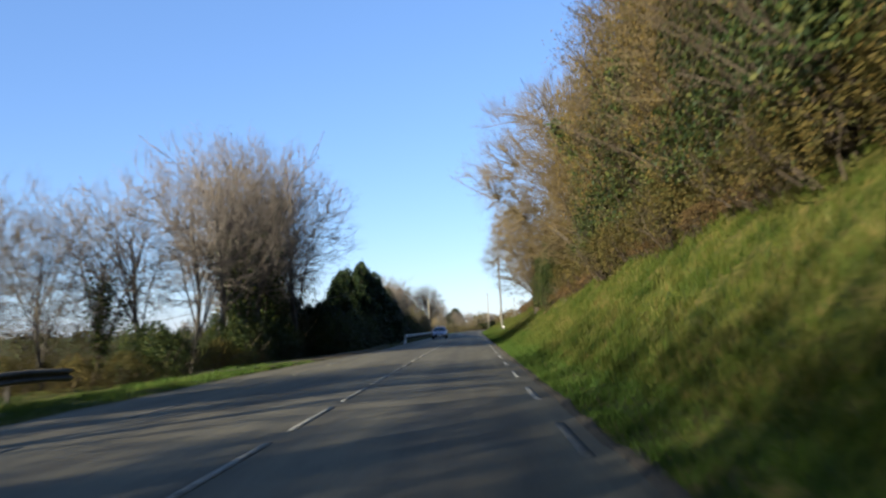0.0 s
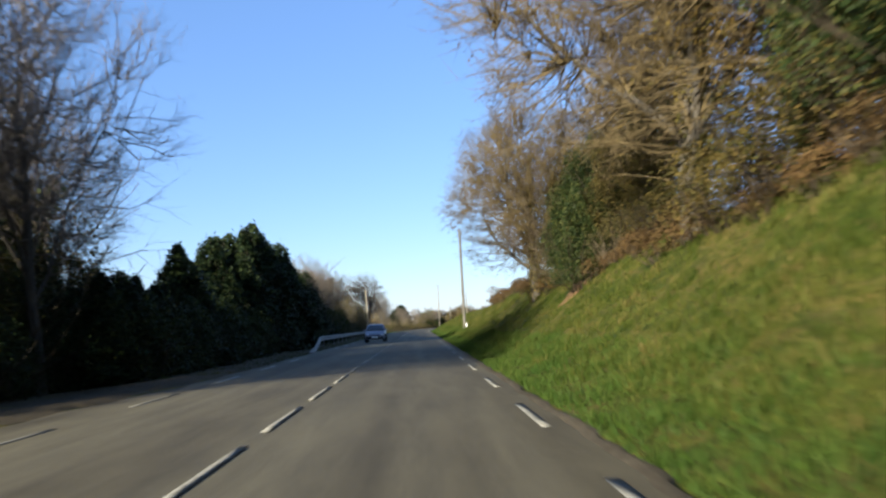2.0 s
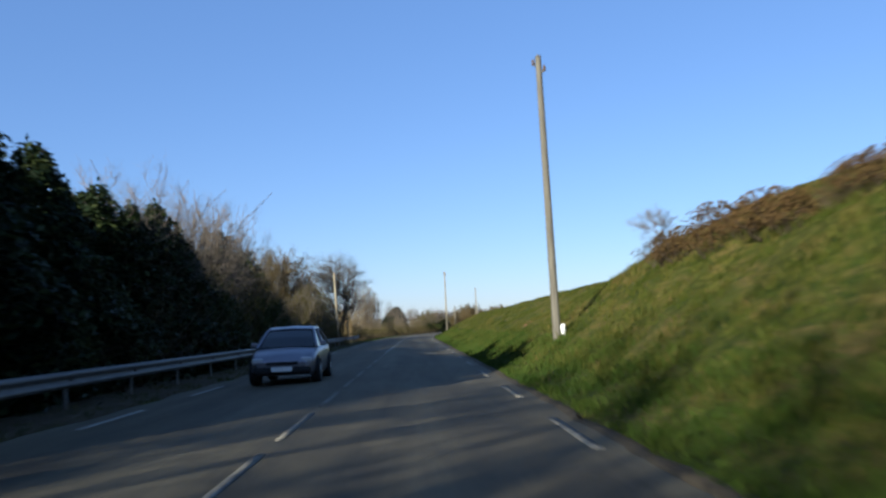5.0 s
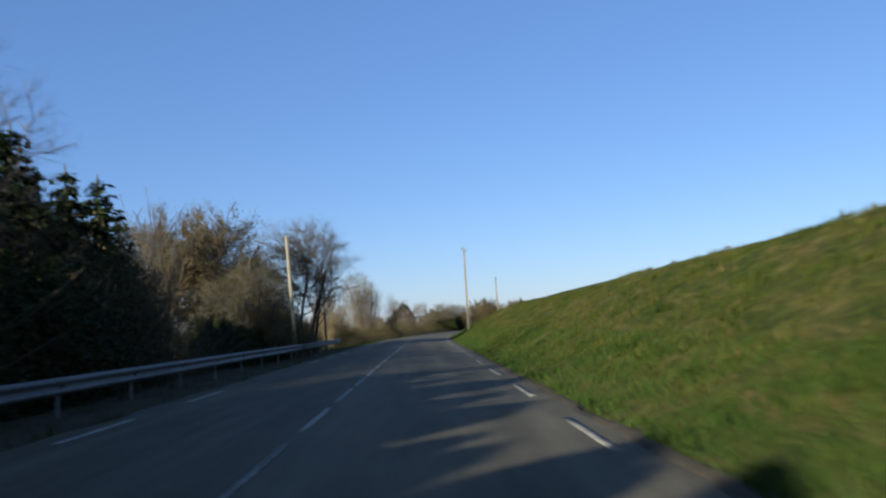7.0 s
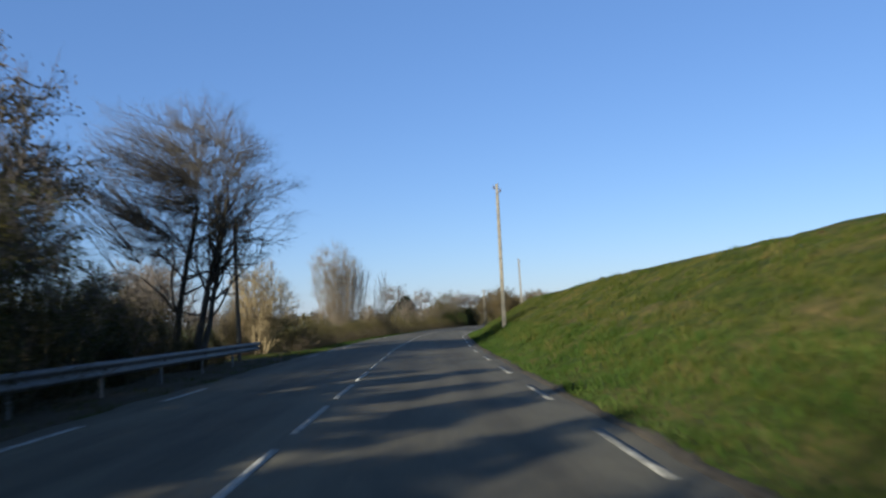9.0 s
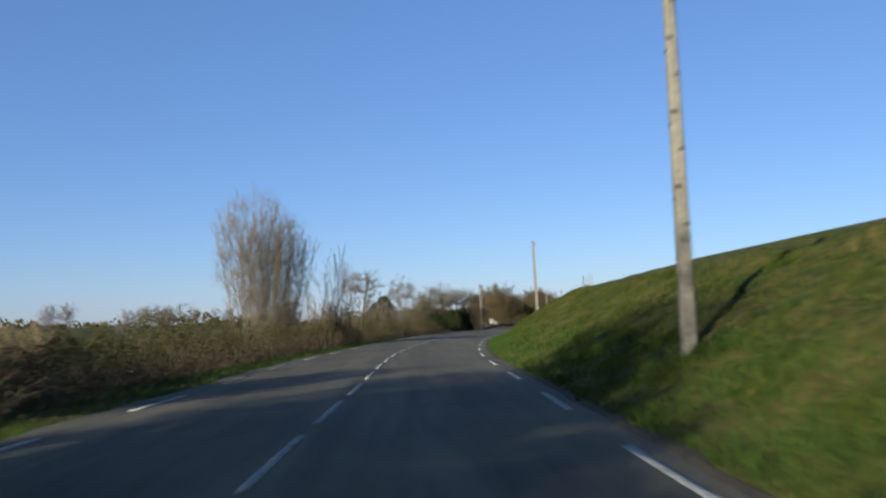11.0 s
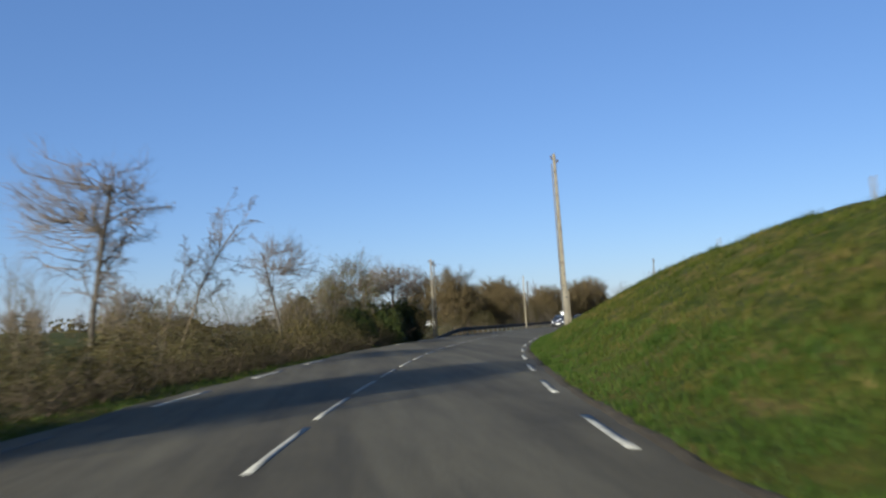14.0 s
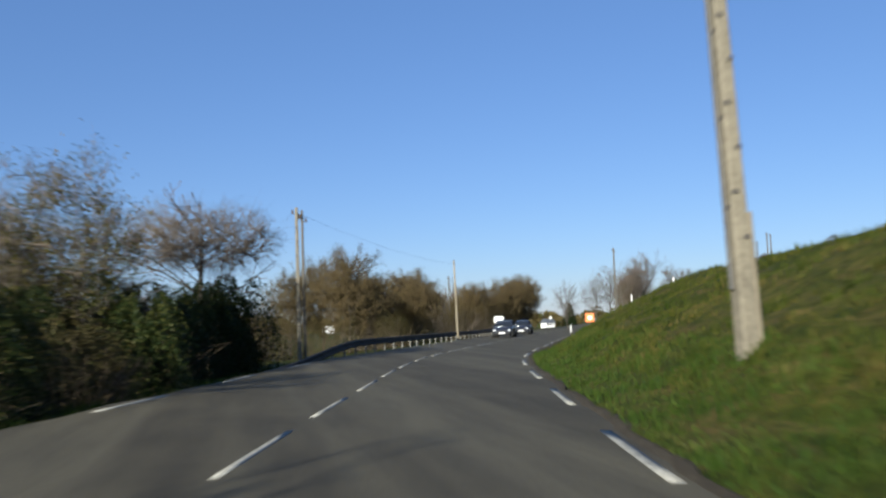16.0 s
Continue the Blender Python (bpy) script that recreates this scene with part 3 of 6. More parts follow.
# dead leaves under the trees, just over the soil; tree shade deepens their colour
ss_l = np.arange(36, 187, 1.0)
of_l = np.array([-8.0, -5.5, -3.6, -2.4, -1.5, -0.9, -0.45, -0.12])
O = left_edge(ss_l)[:, None] + of_l[None] * np.where(ss_l < 44, 0.55 + 0.45 * (ss_l - 36) / 8, 1.0)[:, None]
O[:, 7] -= 0.45 * (1 - smooth(36, 46, ss_l)) + 0.10 * np.sin(ss_l * 0.9) + 0.08 * np.sin(ss_l * 2.3)
Sl = np.repeat(ss_l[:, None], 8, 1)
X, Y, _ = at(Sl, O, 0.0)
V = np.stack([X, Y, ground_z(Sl, O) + 0.05], -1).reshape(-1, 3)
V[:, 2] += 0.06 * np.array([noise.noise(Vector((v[0] * 1.1, v[1] * 1.1, 3))) for v in V])
V[7::8, 2] = ground_z(ss_l, O[:, 7]) - 0.02
i8 = (np.arange(len(ss_l) - 1)[:, None] * 8 + np.arange(7)[None]).ravel()
F = np.stack([i8, i8 + 1, i8 + 9, i8 + 8], 1)
tagged(part("leaf_litter", mesh_np("leaf_litter", V, F, LITTER, True), LITTER), "dead leaves and soil below roadside trees, darkened as if shaded", "leaf litter", kind="structure")

# carriageway with its crown
ss_road = np.concatenate([np.arange(-1150, -60, 60.0), np.arange(-60, 345, 1.0), np.arange(345, 900, 10.0), np.arange(900, 3000, 100.0)])
V, F = ribbon(ss_road, np.array([0.0, 0.12, 0.25, 0.37, 0.5, 0.63, 0.75, 0.88, 1.0]), lambda S, O: O)
k9 = len(ss_road)
fr = np.tile(np.linspace(0, 1, 9), k9).reshape(k9, 9)
S = np.repeat(ss_road[:, None], 9, 1)
wob = 0.05 * np.sin(ss_road * 1.7) + 0.04 * np.sin(ss_road * 0.61 + 2)
LE, RE = (left_edge(ss_road) - wob * 1.6)[:, None], (ROAD_R + wob)[:, None]
O = LE + (RE - LE) * fr
X, Y, _ = at(S, O, 0.0)
V = np.stack([X, Y, road_z(S, O)], -1).reshape(-1, 3)
road = tagged(part("road", mesh_np("road", V, F, ASPHALT, True), ASPHALT), "grey worn asphalt two-lane country road", "road", kind="structure")


# worn soil between asphalt and grass on the right
ss_e = np.arange(-8, 330, 0.6)
V, F = ribbon(ss_e, np.array([0.24, 0.36, 0.46, 0.58]), lambda S, O: np.interp(O, [0.24, 0.36, 0.46, 0.58], [-0.02, 0.03, 0.02, -0.05]) + np.where(O < 0.4, road_z(S, O), ground_z(S, np.maximum(O, 0.43))))
we = 0.09 * np.sin(ss_e * 1.9) + 0.08 * np.sin(ss_e * 0.73 + 1) + 0.06 * np.sin(ss_e * 4.1)
V[3::4, 0] += we
V[2::4, 0] += we * 0.7
V[0::4, 0] += 0.5 * we
tagged(part("road_edge", mesh_np("road_edge", V, F, SOIL, True), SOIL), "brown gritty soil along the edge of the asphalt", "road edge", kind="structure")


def scar(s, o, a, b, seed):
    """A patch of bare earth on the slope."""
    nr = np.random.RandomState(seed)
    V = [(*[float(q) for q in at(s, o, 0.0)[:2]], float(ground_z(s, o)) + 0.09)]
    for k, f in ((0.55, 0.085), (0.85, 0.05), (1.0, -0.10)):
        for i in range(18):
            t = i * 2 * math.pi / 18
            j = k * (1 + 0.22 * math.sin(3 * t + seed) + nr.uniform(-0.12, 0.12))
            ss, oo = s + a * j * math.cos(t), o + b * j * math.sin(t)
            x, y, _ = at(ss, oo, 0.0)
            V.append((float(x), float(y), float(ground_z(ss, oo)) + f))
    F = [(0, 1 + i, 1 + (i + 1) % 18) for i in range(18)]
    for r in range(2):
        for i in range(18):
            p, q = 1 + r * 18 + i, 1 + r * 18 + (i + 1) % 18
            F += [(p, p + 18, q + 18), (p, q + 18, q)]
    return tagged(part("earth_patch", mesh_np("earth_patch", V, F, EARTH, True), EARTH), "patch of bare rusty earth on the bank", "bare earth", "earth patches", kind="structure")


scar(64.4, 4.5, 1.15, 0.8, 1)
scar(118.5, 3.3, 0.5, 0.25, 3)
scar(121.5, 3.8, 0.45, 0.25, 4)


def dash(s0, length, off, width, name="edge_dash", mat=PAINT):
    """One painted dash that follows the road."""
    n = max(2, int(length / 0.75) + 1)
    ss = np.linspace(s0, s0 + length, n)
    V, F = ribbon(ss, np.array([off - width / 2, off + width / 2]), lambda S, O: road_z(S, O) + 0.005)
    m = len(V)
    W = V.copy()
    W[:, 2] -= 0.012
    idx = np.arange(n - 1) * 2
    sides = np.concatenate([np.stack([idx, idx + 2, idx + 2 + m, idx + m], 1), np.stack([idx + 1, idx + 1 + m, idx + 3 + m, idx + 3], 1), [[0, m, m + 1, 1], [m - 2, m - 1, 2 * m - 1, 2 * m - 2]]])
    return part(name, mesh_np(name, np.concatenate([V, W]), np.concatenate([F, sides]), mat), mat, road)


for k in range(-3, 62):
    w = float(smooth(250, 268, 6.5 * k))
    dash(1.0 + 6.5 * k - 3.0 - 0.3 * w, 3.0 + 0.3 * w, 0.12 * w, 0.135, mat=WORN if k < 3 else DULL_SHADED if k < 29 else PAINT)
_lk = [-6, 0, 1, 14, 15, 19, 20, 29, 31, 32, 34, 35, 38, 54]
_ls = [0.35, 39.35, 45.8, 128.0, 134.4, 159.7, 166.5, 223.0, 235.1, 241.1, 254.4, 260.7, 279.8, 384.0]
for k in range(-6, 54):
    s1 = float(np.interp(k, _lk, _ls))
    dash(s1 - 3.0, 3.0, LEFT_LINE - 0.35 * float(smooth(235, 275, s1)), 0.14, mat=WORN if k % 5 in (1, 2) or k < 1 else PAINT)
_ck = [-12, 2, 4, 6, 8, 23, 25, 26, 29, 31, 33, 35, 43, 45, 47, 49, 51, 53, 57, 59, 90]
_cs = [-17.8, 42.3, 51.0, 59.5, 68.1, 131.3, 139.3, 143.2, 155.9, 164.5, 172.9, 182.0, 215.6, 224.2, 232.1, 240.6, 248.5, 257.3, 274.1, 283.3, 417.0]
for k in range(-12, 88):
    s1 = float(np.interp(k, _ck, _cs))
    # centre dashes before k 22 carry the tree shade in their dimmer paint
    dash(s1 - 3.1, 3.1, CENTRE - 0.22 * float(smooth(220, 262, s1)), 0.09, "centre_dash", DULL_SHADED if k < 22 else PAINT)


# ---- guard rails ----
def guard_rail(s0, s1, off_f, ramp_in, ramp_out, label, step=4.0, steel=None, post_mat=None):
    """W-shaped steel beam on posts; it rises from the ground at ramped ends."""
    post_mat = post_mat or DARKSTEEL
    e = thing("guard_rail", Matrix(), label, "guard rail")
    prof = [(-0.02, -0.165), (0.03, -0.15), (0.06, -0.115), (0.06, -0.07), (-0.03, -0.025), (-0.03, 0.025), (0.06, 0.07), (0.06, 0.115), (0.03, 0.15), (-0.02, 0.165)]
    ss = np.arange(s0, s1 + 0.01, 1.0)

    def top(s):
        t = 1.0
        if ramp_in:
            t = min(t, float(smooth(s0, s0 + ramp_in, s)))
        if ramp_out:
            t = min(t, 1 - float(smooth(s1 - ramp_out, s1, s)))
        return -0.12 + 0.68 * t

    V = []
    for s in ss:
        for a, b in prof:
            x, y, _ = at(float(s), off_f(s) + a, 0.0)
            V.append((float(x), float(y), float(ground_z(s, off_f(s))) + 0.1 + top(s) + b))
    k = len(prof)
    F = [(i * k + j, i * k + j + 1, (i + 1) * k + j + 1, (i + 1) * k + j) for i in range(len(ss) - 1) for j in range(k - 1)]
    beam = part("beam", mesh_np("beam", V, F, steel or ZINC, True), steel or ZINC, e, "galvanised W-section beam")
    sol = beam.modifiers.new("thick", "SOLIDIFY")
    sol.thickness = 0.006
    me = None
    for s in np.arange(s0 + 3.0, s1 - 0.5, step):
        x, y, h = line_at(s)
        px, py, _ = at(s, off_f(s) - 0.12, 0.0)
        gz = float(ground_z(s, off_f(s)))
        hh = top(s) + 0.18
        if hh < 0.3:
            continue
        if me is None:
            bm = box_bm(-0.03, 0.03, -0.05, 0.05, -0.3, 1.0, 0.008)
            me = bpy.data.meshes.new("post")
            bm.to_mesh(me)
            bm.free()
            me.materials.append(post_mat)
        po = part("post", me, post_mat, e)
        po.matrix_basis = Matrix.Translation((float(px), float(py), gz)) @ Matrix.Rotation(-float(h), 4, "Z") @ Matrix.Diagonal((1, 1, hh, 1))
        bl = part("spacer", SPACER, DARKSTEEL, e)
        bl.matrix_basis = Matrix.Translation((float(px), float(py), gz + 0.1 + top(s))) @ Matrix.Rotation(-float(h), 4, "Z")
    return e


_b = box_bm(0.03, 0.13, -0.06, 0.06, -0.07, 0.07, 0.01)
SPACER = bpy.data.meshes.new("spacer")
_b.to_mesh(SPACER)
_b.free()
SPACER.materials.append(DARKSTEEL)
guard_rail(-20.0, 26.0, lambda s: -12.6, 0.0, 0.0, "dark weathered guard rail beside the lay-by", 4.0, DARKSTEEL)
guard_rail(78.5, 182.0, lambda s: -7.62 - 1.28 * float(smooth(78, 100, s)), 12.0, 0.0, "grey galvanised steel guard rail beside the verge", 4.0, ZINC, PALEPOST)
guard_rail(288.5, 372.0, lambda s: -7.75 - 0.45 * float(smooth(294, 310, s)), 14.0, 0.0, "dull dark steel guard rail round the bend", 2.0, DARKSTEEL, PALEPOST)


# ---- poles and cables ----
def pole(x, y, z, h, lean, mat, r0, r1, label, square=False, heads=2):
    e = thing("utility_pole", Matrix.Translation((x, y, z)) @ Matrix.Rotation(radians(lean[0]), 4, "Y") @ Matrix.Rotation(radians(lean[1]), 4, "X"), label, "utility pole", "utility poles")
    if square:
        bm = bmesh.new()
        bmesh.ops.create_cone(bm, cap_ends=True, segments=4, radius1=r0 * 1.41, radius2=r1 * 1.41, depth=h + 0.6, matrix=Matrix.Translation((0, 0, h / 2 - 0.3)) @ Matrix.Rotation(radians(45), 4, "Z"))
        bmesh.ops.bevel(bm, geom=[ed for ed in bm.edges if abs(ed.verts[0].co.z - ed.verts[1].co.z) > 1], offset=0.03, segments=1, affect="EDGES")
        part("shaft", bm, mat, e)
        for i in range(int((h - 1.6) / 0.62)):
            zz = 1.9 + i * 0.62
            rr = r0 + (r1 - r0) * zz / h
            # slightly proud blocks; their dark colour paints the shade inside a notch
            n = part("foothold", box_bm(-0.05, 0.05, -rr - 0.012, -rr + 0.03, -0.035, 0.035, 0.008), NOTCH_SHADE, e, "climbing notch, its shade put into the dark colour")
            n.location = ((-1) ** i * rr * 0.45, 0, zz)
            n2 = part("foothold", box_bm(rr - 0.03, rr + 0.012, -0.05, 0.05, -0.035, 0.035, 0.008), NOTCH_SHADE, e, "climbing notch, its shade put into the dark colour")
            n2.matrix_basis = Matrix.Translation((0, 0, zz - 0.2)) @ Matrix.Rotation(radians(180 * (i % 2)), 4, "Z")
    else:
        part("shaft", cone_bm(r0, r1, -0.6, h, 14), mat, e)
        part("cap", cone_bm(r1 * 1.15, r1 * 0.5, h - 0.01, h + 0.06, 12), ZINC, e)
    for i in range(heads):
        k = (i - (heads - 1) / 2) * 0.34
        br = part("bracket", box_bm(min(0, k), max(0, k) + 0.001, -0.02, 0.02, -0.02, 0.02, 0.004), ZINC, e)
        br.location = (0, -0.02, h - 0.28 - 0.2 * i)
        ins = part("insulator", cone_bm(0.055, 0.035, 0, 0.17, 10), CERAMIC, e, "brown ceramic insulator")
        ins.location = (k, -0.02, h - 0.26 - 0.2 * i)
    return e


WP = "grey weathered wooden utility pole on the grass bank"
pole(4.16, 105.4, 0.72, 8.8, (-0.8, 0), WOOD, 0.13, 0.09, WP)
pole(4.12, 194.0, 0.80, 8.05, (-0.3, 0), CONCRETE, 0.115, 0.075, "pale concrete utility pole on the grass bank", True)
pf = pole(14.33, 273.7, 0.40, 9.75, (-1.5, 0), CONCRETE, 0.135, 0.075, "tall pale concrete utility pole with climbing notches", True)
st = part("stub", cone_bm(0.075, 0.07, -0.5, 2.25, 12), PALEWOOD, pf, "short wooden stub beside the pole")
st.location = (0.19, 0.04, 0)
cd = part("conduit", cone_bm(0.03, 0.03, 1.2, 9.2, 8), ZINC, pf, "thin cable conduit")
cd.location = (-0.17, 0, 0)
pole(-7.62, 161.6, -0.75, 7.75, (-2.6, 0), PALEWOOD, 0.125, 0.085, "pale wooden pole among bare trees")
pole(-8.6, 184.5, -0.8, 6.85, (-1.0, 0), WOOD, 0.10, 0.07, "slim grey wooden pole behind the guard rail")
pole(10.28, 300.6, -0.5, 7.15, (-0.5, 0), CONCRETE, 0.085, 0.065, "pale concrete pole with a twin shaft", True)
pole(10.53, 300.7, -0.5, 7.0, (-0.5, 0), WOOD, 0.07, 0.055, "grey wooden pole beside a concrete pole")
pole(24.45, 326.75, -0.3, 6.6, (-1.2, 0), PALEWOOD, 0.08, 0.06, "yellowish wooden pole behind the guard rail", heads=1)
pole(35.5, 372.0, -0.2, 8.0, (0, 0), WOOD, 0.11, 0.08, "grey wooden pole by the far bend")
pole(53.2, 358.0, 2.6, 7.5, (0, 0), WOOD, 0.12, 0.09, "grey wooden pole on the far bank")
pole(44.0, 395.0, -0.2, 8.0, (0, 0), WOOD, 0.11, 0.08, "grey wooden pole by the far bend")
pole(96.0, 387.0, 3.6, 11.6, (0, 0), WOOD, 0.13, 0.10, "one of two wooden poles standing close in the field")
pole(96.9, 387.3, 3.6, 11.4, (0, 0), WOOD, 0.13, 0.10, "one of two wooden poles standing close in the field")


def cable(a, b, sag):
    """One sagging wire, a closed tube of three sides."""
    n, k, r = 14, 4, 0.005
    V = []
    for i in range(n + 1):
        p = Vector(a).lerp(Vector(b), i / n) - Vector((0, 0, sag * 4 * (i / n) * (1 - i / n)))
        V += [(p.x + r * math.cos(q * math.pi / 2), p.y, p.z + r * math.sin(q * math.pi / 2)) for q in range(k)]
    F = [(i * k + q, i * k + (q + 1) % k, (i + 1) * k + (q + 1) % k, (i + 1) * k + q) for i in range(n) for q in range(k)]
    c = part("cable", mesh_np("cable", V, F, CABLE), CABLE)
    return tagged(c, "black overhead telephone cable between poles", "cable", "overhead cables")


cable((10.28, 300.6, 6.4), (24.4, 326.7, 6.0), 0.35)


# ---- trees, shrubs and hedges ----
def conifer_proto(name, seed, h, r, n, label, power=0.75, lump=0.25, twig_tip=True):
    """Dense evergreen of many small sprays on a trunk."""
    nr = np.random.RandomState(seed)
    e = thing(name, Matrix(), label, "conifer")
    part("trunk", cone_bm(0.16, 0.03, -0.3, h * 0.96, 8), BARK, e)
    z = h * (1 - np.sqrt(nr.random_sample(n)) ** 1.15)
    z = np.clip(z, 0.05, h)
    th = nr.uniform(0, 2 * np.pi, n)
    ph = nr.uniform(0, 6.28, 8)
    tier = 0.5 + 0.5 * np.sin(z / h * 30 + 2.2 * np.sin(th * 2 + ph[0]) + ph[1])
    lumps = 0.16 * np.sin(3 * th + ph[2] + z) + 0.14 * np.sin(5 * th + z * 2.1 + ph[3]) + 0.12 * np.sin(7 * th - z * 3.3 + ph[4]) + 0.12 * np.sin(2 * th + z * 1.3 + ph[5])
    prof = r * (1 - z / h) ** power * (1 - lump * tier) * (1 + lumps)
    rr = prof * nr.uniform(0.45, 1.0, n) ** 0.5 * (1 + 0.3 * nr.random_sample(n) * (nr.random_sample(n) < 0.16)) + 0.04
    z = z + 0.35 * nr.random_sample(n) * (nr.random_sample(n) < 0.10)
    c = np.stack([rr * np.cos(th), rr * np.sin(th), z - 0.12 * rr], 1)
    out = np.stack([np.cos(th), np.sin(th), np.full(n, 0.35)], 1)
    V, F = leaves(nr, c, out, 0.125, 0.05, 0.8)
    core_n = 14
    part("crown", mesh_np("crown", V, F, NEEDLE), NEEDLE, e, "dark green scaly sprays")
    bm = cone_bm(r * 0.5, 0.03, 0.2, h * 0.8, core_n)
    part("inner_crown", bm, NEEDLE, e, "dense dark inner sprays")
    if twig_tip:
        rngv = random.Random(seed)
        segs = []
        for i in range(int(h * 9)):
            zz = h * rngv.uniform(0.1, 0.97)
            a = rngv.uniform(0, 6.283)
            L = r * (1 - zz / h) ** power * rngv.uniform(0.9, 1.12) + 0.12
            segs.append((Vector((0, 0, zz)), Vector((L * math.cos(a), L * math.sin(a), zz + L * 0.28)), 0.018, 0.006))
        V, F = tubes(segs)
        part("branchwork", mesh_np("branchwork", V, F, BROWNTWIG), BROWNTWIG, e)
    return e


def spruce_proto(name, seed, h, r, n, label):
    """Evergreen with whorls of drooping boughs hung with sprays."""
    nr = np.random.RandomState(seed)
    e = thing(name, Matrix(), label, "conifer")
    part("trunk", cone_bm(0.14, 0.02, -0.3, h, 8), BARK, e)
    zs, az, ln = [], [], []
    z = 0.35
    while z < h - 0.12:
        k = 7 if z < h * 0.8 else 5
        for i in range(k):
            zs.append(z + nr.uniform(-0.15, 0.15))
            az.append(i * 6.283 / k + nr.uniform(-0.35, 0.35) + z)
            ln.append((r * (1 - z / h) ** 0.85 + 0.10) * nr.uniform(0.6, 1.2))
        z += 0.36 * (1.05 - 0.4 * z / h)
    zs, az, ln = np.array(zs), np.array(az), np.array(ln)
    w = ln ** 1.6 / (ln ** 1.6).sum()
    b = nr.choice(len(zs), n, p=w)
    f = nr.uniform(0.08, 1.0, n) ** 0.8
    L = ln[b] * f
    side = nr.normal(0, 0.16, n) * (1.15 - f)
    dz = -0.32 * L + 0.20 * ln[b] * f ** 3 - nr.uniform(0, 0.16, n)
    c = np.stack([L * np.cos(az[b]) - side * np.sin(az[b]), L * np.sin(az[b]) + side * np.cos(az[b]), zs[b] + dz], 1)
    o = np.stack([np.cos(az[b]) * 0.4, np.sin(az[b]) * 0.4, np.full(n, 1.0)], 1)
    V, F = leaves(nr, c, o, 0.17, 0.065, 0.45)
    part("crown", mesh_np("crown", V, F, NEEDLE), NEEDLE, e, "dark green hanging sprays")
    segs = []
    for i in range(len(zs)):
        q = [Vector((ln[i] * k * math.cos(az[i]), ln[i] * k * math.sin(az[i]), zs[i] - 0.32 * ln[i] * k + 0.20 * ln[i] * k ** 3)) for k in (0.0, 0.5, 1.0)]
        segs += [(q[0], q[1], 0.022, 0.014), (q[1], q[2], 0.014, 0.006)]
    V, F = tubes(segs)
    part("branchwork", mesh_np("branchwork", V, F, BROWNTWIG), BROWNTWIG, e)
    return e


def bush_proto(name, seed, rx, h, n_stem, n_leaf, leaf, stem, label, size=0.05, dome=1.0, category="bush"):
    """A rounded thicket: stems that fan out from the ground and leaves over them."""
    rng = random.Random(seed)
    nr = np.random.RandomState(seed)
    e = thing(name, Matrix(), label, category)
    segs = []
    for _ in range(n_stem):
        a, q = rng.uniform(0, 6.283), math.sqrt(rng.random())
        p = Vector((rx * 0.55 * q * math.cos(a), rx * 0.55 * q * math.sin(a), -0.2))
        d = Vector((math.cos(a) * q * 0.9, math.sin(a) * q * 0.9, 1.0)).normalized()
        L = h * rng.uniform(0.65, 1.12) * (1.1 - 0.35 * q * dome)
        k, r = 4, rng.uniform(0.012, 0.028)
        for i in range(k):
            d = (d + Vector((rng.gauss(0, 0.2), rng.gauss(0, 0.2), rng.gauss(0, 0.12) + 0.02))).normalized()
            o = p + d * (L / k)
            segs.append((p, o, r, r * 0.8))
            for _ in range(2 if i else 0):
                dd = (d + Vector((rng.gauss(0, 0.7), rng.gauss(0, 0.7), rng.gauss(0, 0.4)))).normalized()
                segs.append((p.lerp(o, rng.random()), p + dd * rng.uniform(0.2, 0.55) * min(1.0, h / 2), r * 0.5, 0.005))
            p, r = o, r * 0.8
    V, F = tubes(segs)
    tagged(part("stem_growth", mesh_np("stem_growth", V, F, stem), stem, e), kind="stuff")
    if n_leaf:
        a, u = nr.uniform(0, 2 * np.pi, n_leaf), nr.uniform(0, 1, n_leaf)
        zz = h * nr.uniform(0.02, 1.0, n_leaf) ** 0.8
        prof = np.sqrt(np.clip(1 - (zz / h) ** 2.4 * dome, 0.04, 1))
        lum = 1 + 0.22 * np.sin(a * 3 + seed) + 0.15 * np.sin(a * 7 + zz * 3)
        rr = rx * prof * lum * nr.uniform(0.35, 1.0, n_leaf) ** 0.5
        zz = zz * (1 + 0.14 * np.sin(a * 4 + seed * 2))
        c = np.stack([rr * np.cos(a), rr * np.sin(a), zz], 1)
        o = np.stack([np.cos(a), np.sin(a), np.full(n_leaf, 0.5)], 1)
        V, F = leaves(nr, c, o, size, size * 0.62, 0.9)
        part("foliage", mesh_np("foliage", V, F, leaf), leaf, e)
    return e


